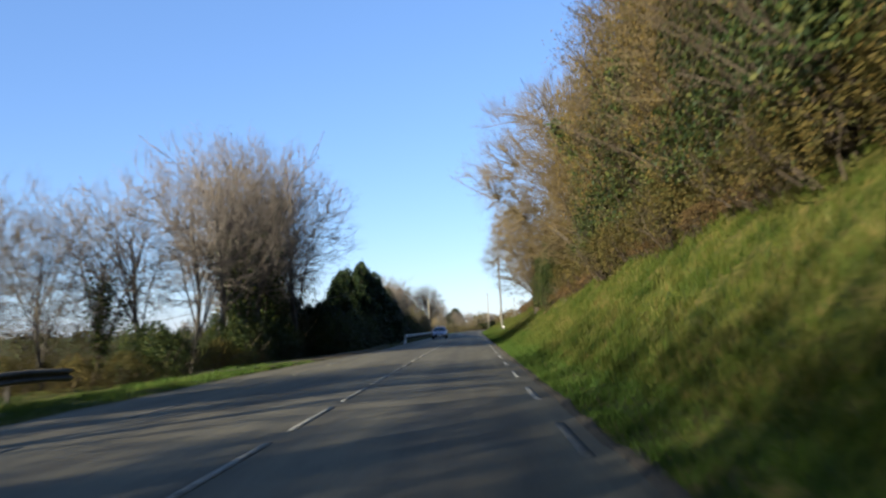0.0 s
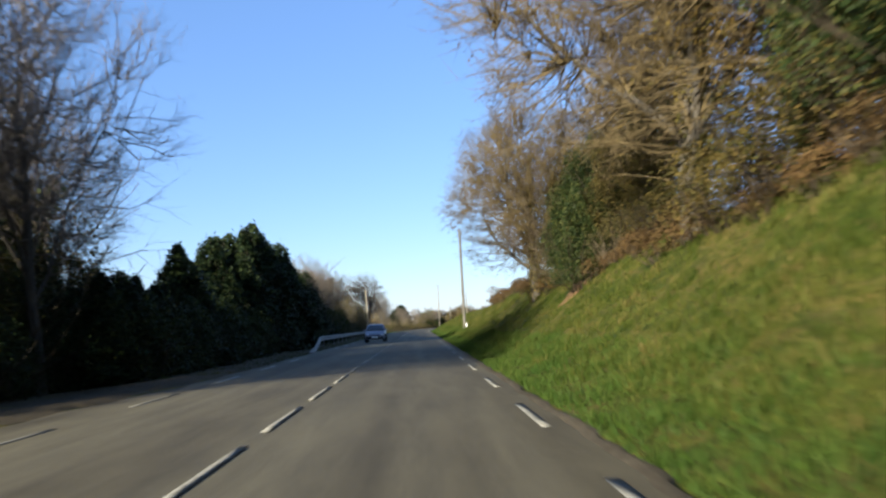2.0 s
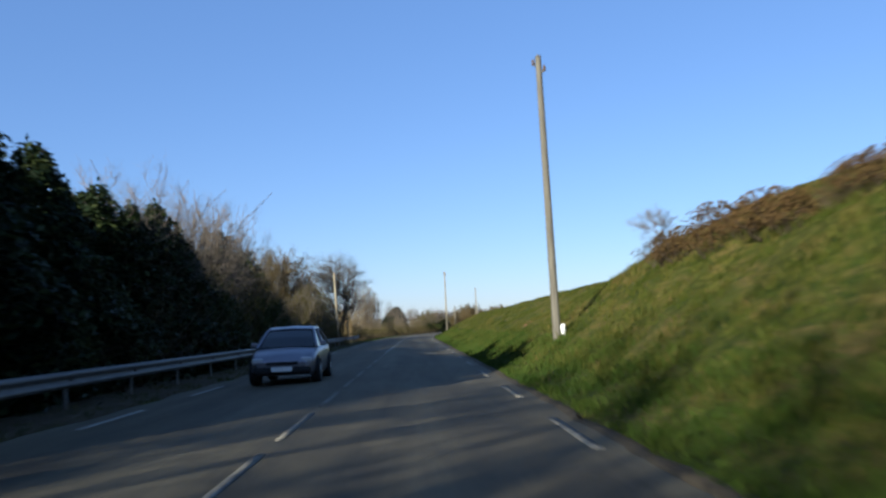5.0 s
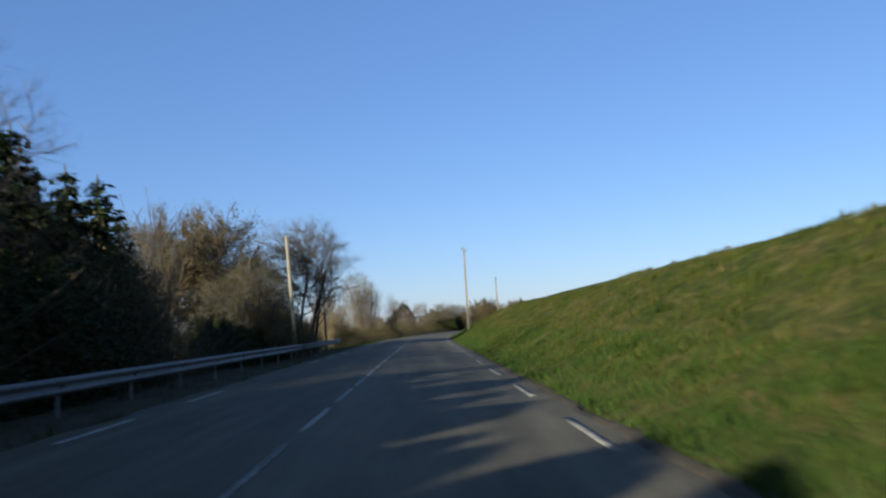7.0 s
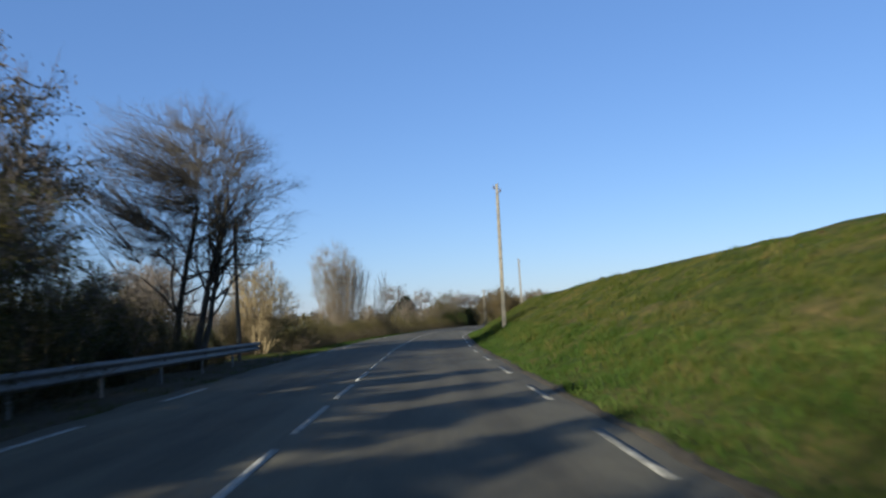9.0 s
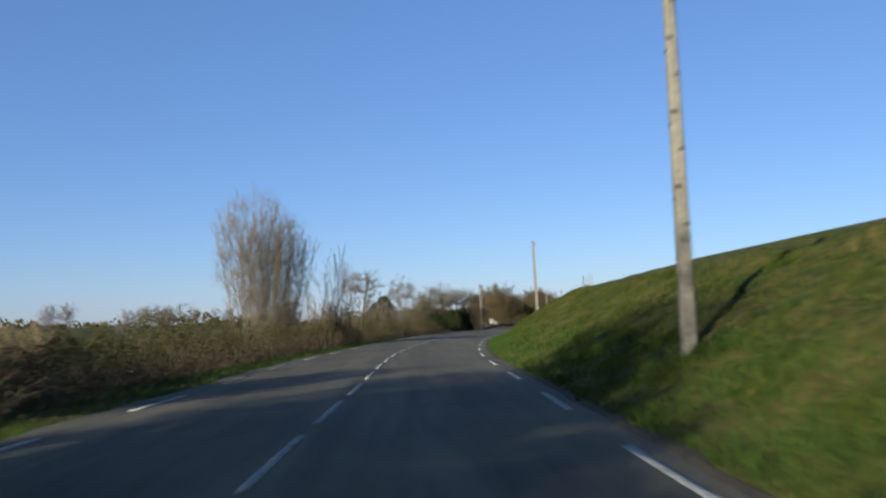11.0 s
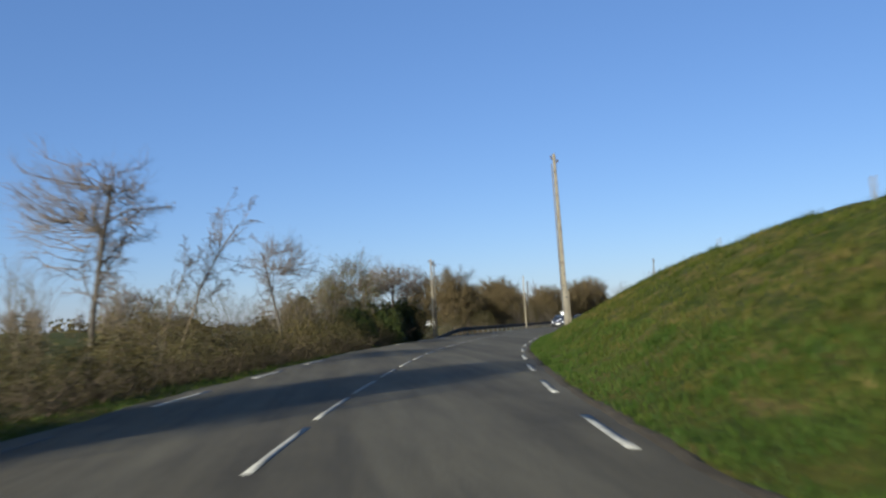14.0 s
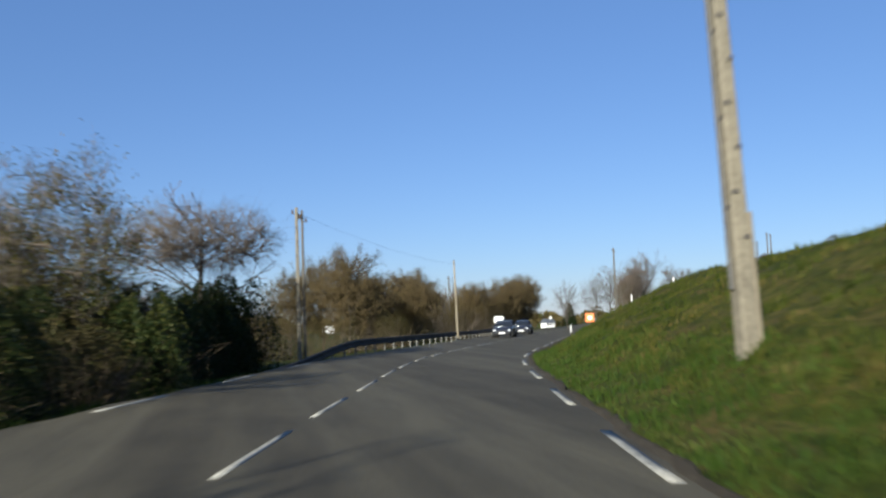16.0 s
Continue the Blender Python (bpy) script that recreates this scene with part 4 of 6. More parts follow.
PROTO = {
    "oak": tree_proto("bare_tree", 11, dict(OAK, ang=(33, 36), up=(0.05, 0.10, 0.08), kids=(14, 8)), 6.6, 0.15, "tree", "tall bare broadleaf tree with a domed twiggy crown", BARK, TWIG, fill=(215, 3.3, 3.6, 5.9, 2.9, 0.85, 0.0066, 0.6)),
    "ash": tree_proto("bare_tree", 12, ASH, 6.6, 0.13, "tree", "tall slender bare tree with upswept grey branches", BARK, TWIG, fill=(205, 2.6, 3.8, 5.9, 2.8, 0.9, 0.0064, 0.75)),
    "ash_ivy": tree_proto("bare_tree", 13, ASH, 6.4, 0.14, "tree", "bare tree with ivy climbing its trunk", BARK, TWIG, ivy=2600, fill=(205, 2.7, 3.7, 5.9, 2.8, 0.85, 0.0064, 0.7)),
    "beech": tree_proto("beech_tree", 14, OAK, 6.8, 0.16, "tree", "bank-side tree with golden withered leaves and ivy", BARK, GOLDTWIG, GOLDLEAF, ivy=6500, leaf_n=26000, leaf_size=0.042, fill=(380, 3.1, 4.6, 5.4, 0.8, 0.85, 0.009)),
    "beech2": tree_proto("beech_tree", 15, ASH, 7.2, 0.15, "tree", "bank-side tree thick with brown leaves and green ivy", BARK, GOLDTWIG, BUDLEAF, ivy=9000, leaf_n=24000, leaf_size=0.042, fill=(380, 2.9, 4.8, 5.6, 0.8, 0.85, 0.009)),
    "big": tree_proto("ivy_oak", 16, dict(OAK, start=(0.22, 0.2), kids=(17, 8), len=(0.85, 0.46)), 7.6, 0.33, "tree", "large bare oak with ivy coloured as sunlit round its trunk", BARK, GOLDTWIG, GOLDLEAF, ivy=4600, leaf_n=1500, leaf_size=0.045, fill=(1500, 5.0, 5.0, 5.9, 1.5, 0.9, 0.0085), ivy_leaf=IVYGOLD),
    "gold_oak": tree_proto("ivy_oak", 27, dict(OAK, start=(0.22, 0.2), kids=(16, 8), len=(0.8, 0.46)), 7.4, 0.3, "tree", "bare oak with golden catkin haze and ivied trunk", BARK, GOLDTWIG, GOLDLEAF, ivy=6000, leaf_n=26000, leaf_size=0.038, fill=(1900, 4.4, 4.7, 6.0, 1.7, 0.85, 0.008), ivy_leaf=IVYGOLD),
    "ivy_tree": tree_proto("ivied_tree", 26, dict(ASH, kids=(15, 7), start=(0.12, 0.2)), 7.4, 0.17, "tree", "tall tree on the bank smothered in dark ivy", BARK, DARKSTEM, OLIVEGOLD, ivy=30000, leaf_n=9000, leaf_size=0.045, fill=(300, 2.9, 4.8, 5.6, 0.8, 0.85, 0.009)),
    "big_bare": tree_proto("bare_oak", 23, dict(OAK, start=(0.36, 0.2), kids=(13, 9), len=(0.6, 0.46), ang=(46, 42), up=(0.04, 0.02, 0.03), wob=(0.07, 0.2, 0.24)), 7.2, 0.175, "tree", "large bare oak with dark spreading limbs", BARK, BARK, fill=(1300, 4.1, 3.3, 7.0, 4.0, 0.75, 0.0055, 0.2),
                           stems=[(0, 0, 0.16, 0.02, 1.0), (-0.5, 0.2, -0.14, 0.05, 0.95), (0.35, -0.2, 0.32, -0.08, 0.85)]),
    "round": tree_proto("round_tree", 28, dict(THIN, kids=(12, 6)), 5.6, 0.13, "tree", "rounded olive-brown tree by the far bend", BARK, GOLDTWIG, BUDLEAF, leaf_n=9000, leaf_size=0.06, fill=(420, 2.9, 3.2, 4.9, 1.0, 0.75, 0.012)),
    "thin": tree_proto("bare_tree", 24, THIN, 6.6, 0.13, "tree", "bare broadleaf tree some way off", BARK, TWIG, fill=(170, 3.0, 3.5, 5.6, 1.6, 1.0, 0.016)),
    "thin2": tree_proto("bare_tree", 25, dict(THIN, ang=(28, 36)), 6.8, 0.13, "tree", "bare upright tree some way off", BARK, TWIG, fill=(170, 2.3, 3.9, 5.8, 1.6, 1.0, 0.016)),
    "birch": tree_proto("birch_clump", 17, dict(seg=(9, 5, 3), wob=(0.03, 0.05, 0.1), up=(0.012, 0.07, 0.05), tap=(0.85, 0.8, 0.5), rmin=0.0045, start=(0.22, 0.12), kids=(24, 7), ang=(22, 26), len=(0.28, 0.42), rr=(0.42, 0.6)), 7.8, 0.024, "tree", "clump of thin grey upright birch stems, bare", GREYTWIG, GREYTWIG,
                        stems=[(1.05 * math.sqrt((i + 0.5) / 19) * math.cos(i * 2.4), 1.05 * math.sqrt((i + 0.5) / 19) * math.sin(i * 2.4), 0.21 * math.sqrt((i + 0.5) / 19) * math.cos(i * 2.4), 0.21 * math.sqrt((i + 0.5) / 19) * math.sin(i * 2.4), 1.0 - 0.22 * (i + 0.5) / 19 - 0.06 * (i % 3)) for i in range(19)], fill=(420, 2.3, 3.1, 5.2, 1.8, 0.65, 0.0048, 0.7)),
    "birch_thin": tree_proto("birch_clump", 29, dict(seg=(9, 5, 3), wob=(0.035, 0.06, 0.1), up=(0.012, 0.07, 0.05), tap=(0.85, 0.8, 0.5), rmin=0.0045, start=(0.25, 0.12), kids=(15, 6), ang=(24, 26), len=(0.28, 0.42), rr=(0.42, 0.6)), 7.0, 0.024, "tree", "airy clump of thin bare birch stems", GREYTWIG, GREYTWIG,
                             stems=[(0.4 * math.cos(i * 2.4), 0.4 * math.sin(i * 2.4), 0.06 * (i % 4) * math.cos(i * 2.4), 0.06 * (i % 4) * math.sin(i * 2.4), 1.0 - 0.09 * (i % 4)) for i in range(12)]),
    "coppice": tree_proto("coppiced_tree", 34, dict(seg=(9, 5, 3), wob=(0.03, 0.05, 0.1), up=(0.012, 0.07, 0.05), tap=(0.85, 0.8, 0.5), rmin=0.0055, start=(0.3, 0.12), kids=(13, 6), ang=(20, 24), len=(0.28, 0.42), rr=(0.42, 0.6)), 8.2, 0.034, "tree", "clump of dark straight coppice stems, bare", BARK, BARK,
                          stems=[(1.1 * math.sqrt((i + 0.5) / 13) * math.cos(i * 2.4), 1.1 * math.sqrt((i + 0.5) / 13) * math.sin(i * 2.4), 0.14 * math.sqrt((i + 0.5) / 13) * math.cos(i * 2.4), 0.14 * math.sqrt((i + 0.5) / 13) * math.sin(i * 2.4), 1.0 - 0.16 * (i + 0.5) / 13 - 0.06 * (i % 3)) for i in range(13)]),
    "pale": tree_proto("pale_shrub_tree", 18, SHRUB, 3.3, 0.045, "tree", "many-stemmed bare shrub with pale sunlit twigs", PALETWIG, PALETWIG,
                       stems=[(0.16 * math.cos(i * 0.7), 0.16 * math.sin(i * 0.7), 0.24 * math.cos(i * 0.7), 0.24 * math.sin(i * 0.7), 0.85 + 0.03 * (i % 5)) for i in range(9)], fill=(430, 1.4, 1.75, 2.35, 0.9, 0.5, 0.0055, 0.7)),
    "curl": tree_proto("windblown_tree", 19, CURL, 4.9, 0.09, "tree", "small bare windblown tree with a crooked trunk", BARK, TWIG, stems=[(0, 0, 0.12, 0, 1.0)], fill=(95, 1.6, 1.25, 4.0, 2.4, 0.6, 0.0065)),
    "lean": tree_proto("leaning_tree", 20, dict(CURL, ang=(36, 40, 40)), 5.6, 0.036, "tree", "slim bare trees leaning with the wind", GREYTWIG, TWIG, stems=[(0, 0, 0.30, 0, 1.0), (-0.35, 0.1, 0.05, 0, 0.75)]),
    "flat": tree_proto("flat_crowned_tree", 21, FLAT, 4.6, 0.12, "tree", "small bare tree with a flat spreading crown", BARK, TWIG, fill=(330, 2.35, 0.85, 4.1, 2.9, 0.65, 0.007, 0.08)),
    "sallow": tree_proto("sallow_tree", 22, SHRUB, 4.2, 0.07, "tree", "bushy sallow with olive young leaves", BARK, TWIG, OLIVELEAF, leaf_n=15000, leaf_size=0.036,
                         stems=[(0.4 * math.cos(i * 1.3), 0.4 * math.sin(i * 1.3), 0.22 * math.cos(i * 1.3), 0.22 * math.sin(i * 1.3), 1.0 - 0.05 * (i % 3)) for i in range(5)], fill=(280, 1.9, 2.5, 2.7, 0.5, 0.6, 0.007)),
    "copse": bush_proto("hazel_thicket", 48, 2.1, 5.2, 22, 26000, OLIVEGOLD, DARKSTEM, "tall golden-brown hazel thicket on the bank", 0.046, 0.75),
    "brake": bush_proto("brown_thicket", 49, 1.9, 3.8, 46, 2600, BRAMBLE, BROWNTWIG, "dull brown thicket below bare trees", 0.05, 0.75),
    "cypress": conifer_proto("cypress_tree", 31, 8.0, 2.0, 17000, "dense dark green cypress in a roadside hedge", 0.64),
    "cypress2": conifer_proto("cypress_tree", 32, 8.0, 1.8, 15000, "dark cypress with ragged tips", 0.78, 0.35),
    "spruce": spruce_proto("spruce_tree", 33, 8.0, 2.0, 10000, "dark spruce with drooping tiers and a pointed top"),
    "laurel": bush_proto("evergreen_bush", 41, 1.5, 3.0, 24, 9000, HOLLY, DARKSTEM, "dense dark evergreen bush by the roadside", 0.052, 0.8),
    "ivybush": bush_proto("ivy_bush", 47, 1.7, 4.4, 30, 20000, HOLLY, DARKSTEM, "tall bush smothered in dark ivy on the bank", 0.046, 0.8),
    "bramble": bush_proto("bramble_bush", 42, 1.3, 1.7, 36, 2100, BRAMBLE, BROWNTWIG, "brown leafless bramble thicket in a hedge", 0.036),
    "bramble2": bush_proto("bramble_bush", 43, 1.5, 2.1, 38, 2000, BRAMBLE, BROWNTWIG, "russet thicket of bare brambles in a hedge", 0.036),
    "bracken": bush_proto("bracken_clump", 44, 0.8, 0.7, 16, 1800, DRYLEAF, DARKSTEM, "rusty dead bracken on the bank top", 0.03),
    "thorn": bush_proto("thorn_bush", 50, 1.3, 1.8, 26, 5200, OLIVEGOLD, DARKSTEM, "dense olive thorn bush along the bank crest", 0.036),
    "willow": bush_proto("willow_thicket", 45, 2.4, 5.0, 60, 5200, BUDLEAF, TWIG, "tall brown thicket of bare willow stems", 0.042, 0.7),
    "hazel": bush_proto("hazel_bush", 46, 2.0, 3.6, 40, 4600, BRAMBLE, BROWNTWIG, "brown hazel bush with dead leaves", 0.045, 0.7),
}
_used = set()


def plant(kind, x, y, z=None, scale=1.0, turn=0.0, tilt=(0, 0), wide=1.0, label="", group=""):
    """One tree or bush; its foot stands in the ground."""
    if z is None:
        z = foot(x, y)
    m = Matrix.Translation((x, y, z - 0.03)) @ Matrix.Rotation(radians(tilt[0]), 4, "Y") @ Matrix.Rotation(radians(tilt[1]), 4, "X") @ Matrix.Rotation(radians(turn), 4, "Z")
    src = PROTO[kind]
    ob = src if kind not in _used else copy_thing(src, Matrix())
    _used.add(kind)
    ob.matrix_basis = m @ Matrix.Diagonal((scale * wide, scale * wide, scale, 1))
    if label or group:
        tagged(ob, label, group=group)
    return ob


def foot(x, y):
    """Height of the ground below a place."""
    s = y
    for _ in range(6):
        lx, ly, h = line_at(s)
        s = s + (x - lx) * math.sin(h) + (y - ly) * math.cos(h)
    lx, ly, h = line_at(s)
    off = (x - lx) * math.cos(h) - (y - ly) * math.sin(h)
    return float(ground_z(s, off))


R = random.Random(5)
# left, bare trees above the lay-by
# the second row, y 55 to 72, is added to shade road and bank
for kind, x, y, sc, tu in [("oak", -11.2, 58.6, 1.42, 20), ("ash_ivy", -14.6, 55.0, 1.4, 200), ("oak", -14.9, 59.5, 1.42, 110), ("ash_ivy", -14.6, 64.5, 1.4, 20), ("oak", -16.9, 68.5, 1.38, 290), ("ash_ivy", -17.6, 72.0, 1.36, 70), ("ash_ivy", -12.4, 54.8, 1.42, 140), ("oak", -12.6, 52.0, 1.40, 200), ("ash_ivy", -12.6, 50.0, 1.38, 10), ("oak", -12.8, 46.5, 1.32, 260), ("oak", -15.6, 42.8, 1.12, 30), ("ash", -13.4, 43.5, 1.2, 222),
                           ("ash_ivy", -17.6, 42.0, 0.98, 300), ("ash", -18.6, 39.0, 0.95, 100), ("oak", -20.0, 36.5, 0.93, 40), ("ash", -23.5, 38.0, 0.95, 90), ("oak", -26.0, 36.5, 0.95, 310), ("ash", -29.0, 35.0, 0.95, 15), ("oak", -21.8, 40.5, 1.02, 75), ("ash_ivy", -27.6, 40.0, 1.05, 190), ("oak", -32.0, 37.0, 1.0, 260)]:
    plant(kind, x, y, scale=sc, turn=tu, group="roadside trees")
# unseen trees added beside the older stretch of rail to shade road and bank
for kind, x, y, sc, tu in [("ivy_tree", -14.5, -26.0, 1.4, 0), ("ivy_tree", -14.8, -20.5, 1.42, 50), ("ivy_tree", -14.5, -13.6, 1.18, 100), ("oak", -14.8, -12.0, 1.5, 150), ("ivy_tree", -15.0, -8.0, 1.2, 220), ("oak", -14.6, 1.6, 1.4, 80), ("ivy_tree", -15.8, 7.0, 1.2, 160), ("ash", -16.2, 12.4, 1.0, 300), ("thin", -12.5, -36.0, 1.5, 60), ("thin2", -13.5, -31.0, 1.5, 160)]:
    plant(kind, x, y, scale=sc, turn=tu, group="roadside trees")
for i in range(12):
    plant(R.choice(["hazel", "laurel", "willow"]), -14.6 - R.uniform(0, 1.5), -30 + i * 3.6, scale=R.uniform(0.9, 1.4), turn=R.uniform(0, 360))
for i, (x, y) in enumerate([(-17.5, 45.5), (-20.0, 43.5), (-22.6, 44.0), (-25.2, 42.5), (-28.0, 43.0), (-31.0, 42.0), (-34.0, 41.0)]):
    plant("willow", x, y, scale=0.78 + 0.08 * (i % 3), turn=i * 47, group="roadside thicket")
# dark undergrowth below the bare trees
for i in range(15):
    y = 34 + i * 1.95
    plant(R.choice(["laurel", "thorn", "brake"]) if y < 52 else "laurel", -11.0 - R.uniform(0, 1.2) - max(0, 42 - y) * 0.4, y, scale=R.uniform(0.6, 0.85), turn=R.uniform(0, 360), wide=R.uniform(1.1, 1.3))
for i in range(10):
    plant(R.choice(["hazel", "thorn", "thorn"]), -15.0 - R.uniform(0, 9), 27 + i * 2.6, scale=R.uniform(0.5, 0.8), turn=R.uniform(0, 360))
for i in range(16):
    plant("brake" if i % 2 else "thorn", -13.0 - R.uniform(0, 2.5) - max(0, 50 - (36 + i * 1.7)) * 0.5, 36 + i * 1.7, scale=R.uniform(0.6, 0.85), turn=R.uniform(0, 360), wide=1.15)
for i in range(5):
    plant("brake", -13.2 - R.uniform(0, 1.5), 56 + i * 2.2, scale=R.uniform(1.3, 1.55), turn=R.uniform(0, 360), wide=0.95)
# ivied growth added behind the low hedge, mostly hidden, to shade the road
for kind, x, y, sc in [("ivybush", -13.4, 58.5, 1.1), ("ivybush", -13.6, 62.4, 1.1), ("ivybush", -13.8, 66.2, 1.05), ("ivy_tree", -15.2, 61.5, 0.84), ("ivy_tree", -15.8, 66.0, 0.84)]:
    plant(kind, x, y, scale=sc, turn=y * 17, group="roadside trees")
# evergreen hedge
for i in range(15):
    y = 60.5 + i * 1.4
    hgt = 0.45 + 0.25 * (i == 7) - 0.05 * (10 <= i <= 13) + 0.05 * R.random()
    plant(R.choice(["cypress", "cypress2"]), -9.9 - R.uniform(0, 0.6), y, scale=hgt, turn=R.uniform(0, 360), wide=1.9)
for i, (y, sc) in enumerate([(82.8, 0.70), (85.0, 0.88), (87.2, 1.06), (89.4, 1.12), (91.6, 1.09), (93.8, 1.07), (96.0, 1.06), (98.4, 1.07), (101.0, 0.99), (104.0, 0.92), (107.0, 0.84), (109.5, 0.90), (112.2, 0.86), (115.0, 0.92), (118.0, 0.84), (121.0, 0.82)]):
    plant("cypress" if i % 2 else "cypress2", -10.7 - R.uniform(0, 0.6), y, scale=sc, turn=i * 77, wide=1.5)
for i in range(15):
    plant("cypress", -11.6 - 0.3 * (i % 2), 61.2 + i * 1.4, scale=0.42 + 0.03 * (i % 3), turn=i * 51, wide=2.2)
for i in range(15):
    plant("cypress", -12.4 - 0.3 * (i % 2), 83.9 + i * 2.55, scale=0.96 + 0.05 * (i % 3) - 0.12 * (i > 7), turn=i * 83, wide=1.5)
for i in range(15):
    plant("laurel", -9.5 - R.uniform(0, 0.5), 61 + i * 3.2, scale=R.uniform(0.75, 1.0), turn=R.uniform(0, 360), wide=1.2)
# mixed trees behind the guard rail
for kind, x, y, sc, tu in [("ash", -11.8, 112, 0.85, 0), ("oak", -11.6, 116, 0.9, 40), ("ash", -12, 120, 0.95, 90), ("oak", -11.6, 124, 0.9, 130), ("ash_ivy", -12.2, 128, 1.02, 170), ("oak", -12.6, 132.0, 1.05, 220),
                           ("coppice", -13.6, 154.5, 1.08, 30), ("coppice", -15.6, 157.5, 1.1, 160), ("round", -16.2, 166.5, 1.25, 80), ("round", -14.9, 172.8, 1.38, 330), ("oak", -14.4, 169.6, 1.0, 20), ("ash", -18.4, 170.0, 1.0, 140), ("oak", -12.6, 168.5, 0.86, 200)]:
    plant(kind, x, y, scale=sc, turn=tu, group="roadside trees")
plant("big_bare", -9.9, 181.0, scale=1.05, turn=0, group="roadside trees")
# spruces at x -16 are added behind the front row to shade the road
for x, y, sc in [(-13.2, 133.0, 1.1), (-13.3, 136.6, 1.17), (-13.4, 140.5, 1.19), (-13.5, 144.3, 1.10), (-13.5, 148.0, 1.14), (-16.0, 134.5, 1.15), (-16.2, 138.8, 1.15), (-16.2, 143.0, 1.1), (-16.3, 147.2, 1.2)]:
    plant("spruce", x + R.uniform(-0.2, 0.2), y, scale=sc, turn=R.uniform(0, 360), wide=1.3)
for i in range(34):
    y = 109 + i * 2.2
    k = "laurel" if y < 144 and R.random() < 0.7 else R.choice(["hazel", "bramble2", "willow", "hazel"])
    plant(k, -9.9 - R.uniform(0, 0.9), y, scale=R.uniform(0.85, 1.2) * (0.62 if k == "willow" else 1.0) * (0.62 if y > 149 else 1.0), turn=R.uniform(0, 360), wide=1.1)
for i in range(18):
    y = 112 + i * 3.7
    if y > 148:
        break
    plant("sallow" if y > 144 else R.choice(["hazel", "laurel"]), -11.4 - R.uniform(0, 1.2), y, scale=R.uniform(0.85, 1.05) if y > 144 else R.uniform(1.1, 1.4), turn=R.uniform(0, 360))
for i in range(24):
    plant("brake", -12.0 - R.uniform(0, 1.2), 97 + i * 2.1, scale=R.uniform(1.35, 1.6), turn=R.uniform(0, 360), wide=0.9)
for i in range(13):
    x, sc, tu = -12.8 - R.uniform(0, 1.2), R.uniform(1.2, 1.4), R.uniform(0, 360)
    plant("brake" if i % 3 else "hazel", x - 1.5, 150.5 + i * 2.3, scale=sc * 0.45, turn=tu, wide=1.2)
# thin brown growth behind the end of the rail
R2 = random.Random(21)
for i in range(16):
    plant(R2.choice(["willow", "thin2", "pale", "hazel"]), -12.6 - i * 0.8 - R2.uniform(0, 1.5), 189.5 + i * 1.5, scale=R2.uniform(0.5, 0.72), turn=R2.uniform(0, 360), group="roadside thicket")
for i in range(14):
    plant(R2.choice(["willow", "bramble2", "pale", "hazel"]), -10.9 - i * 0.36 - R2.uniform(0, 0.8), 194.5 + i * 1.7, scale=R2.uniform(0.5, 0.66), turn=R2.uniform(0, 360), group="roadside thicket")
# pale shrubs and young poplars
for kind, x, y, sc in [("hazel", -11.4, 175.6, 0.85), ("brake", -12.6, 178.4, 0.95), ("willow", -13.6, 181.0, 0.8), ("brake", -12.4, 183.6, 0.8), ("hazel", -10.4, 177.6, 0.6), ("thorn", -9.9, 183.6, 0.8), ("thorn", -9.6, 179.4, 0.7), ("willow", -14.8, 185.4, 0.75)]:
    plant(kind, x, y, scale=sc, turn=y * 29, group="roadside thicket")
plant("pale", -9.3, 192.5, scale=1.2, turn=30, wide=1.05)
plant("pale", -11.4, 197.5, scale=0.8, turn=130)
plant("birch", -9.6, 231.4, scale=1.2, turn=0, wide=0.85, group="birch clumps")
plant("birch", -8.5, 233.4, scale=1.1, turn=120, wide=0.85, group="birch clumps")
plant("birch_thin", -5.2, 239.2, scale=0.95, turn=120, wide=1.0, group="birch clumps")
plant("birch_thin", -7.6, 245.0, scale=0.6, turn=20, wide=1.1, group="birch clumps")
plant("curl", -4.6, 253.6, scale=1.22, turn=0)
plant("lean", -3.6, 259.0, scale=1.08, turn=0)
plant("curl", -0.5, 272.0, scale=1.22, turn=200, wide=0.82)
for i in range(6):
    plant("willow", -6.8 + i * 1.35, 267.0 + i * 2.7, scale=0.66 + 0.07 * (i % 3), turn=i * 67, wide=0.85, group="roadside thicket")
plant("birch_thin", -7.6, 258.0, scale=0.6, turn=20, wide=1.5, group="birch clumps")
plant("birch_thin", -6.3, 264.0, scale=0.52, turn=80, wide=1.5, group="birch clumps")
plant("thin", -12.0, 262.0, scale=0.5, turn=80)
plant("thin2", -9.0, 275.0, scale=0.5, turn=10)
for x, y, sc in [(-9.4, 158.8, 0.92), (-10.9, 163.2, 1.18), (-12.3, 165.5, 1.12), (-10.2, 167.4, 1.0), (-10.2, 173.0, 0.72)]:
    plant("sallow", x, y, scale=sc, turn=y * 7, wide=1.05)
# bushes added behind the trees only to cast solid shade on the road
for i in range(3):
    plant("ivybush", -13.6 - 0.4 * (i % 2), 141.5 + i * 3.0, scale=1.2 + 0.1 * (i % 3), turn=i * 71, wide=0.95, label="dark ivied bushes added behind the roadside trees to cast shade")
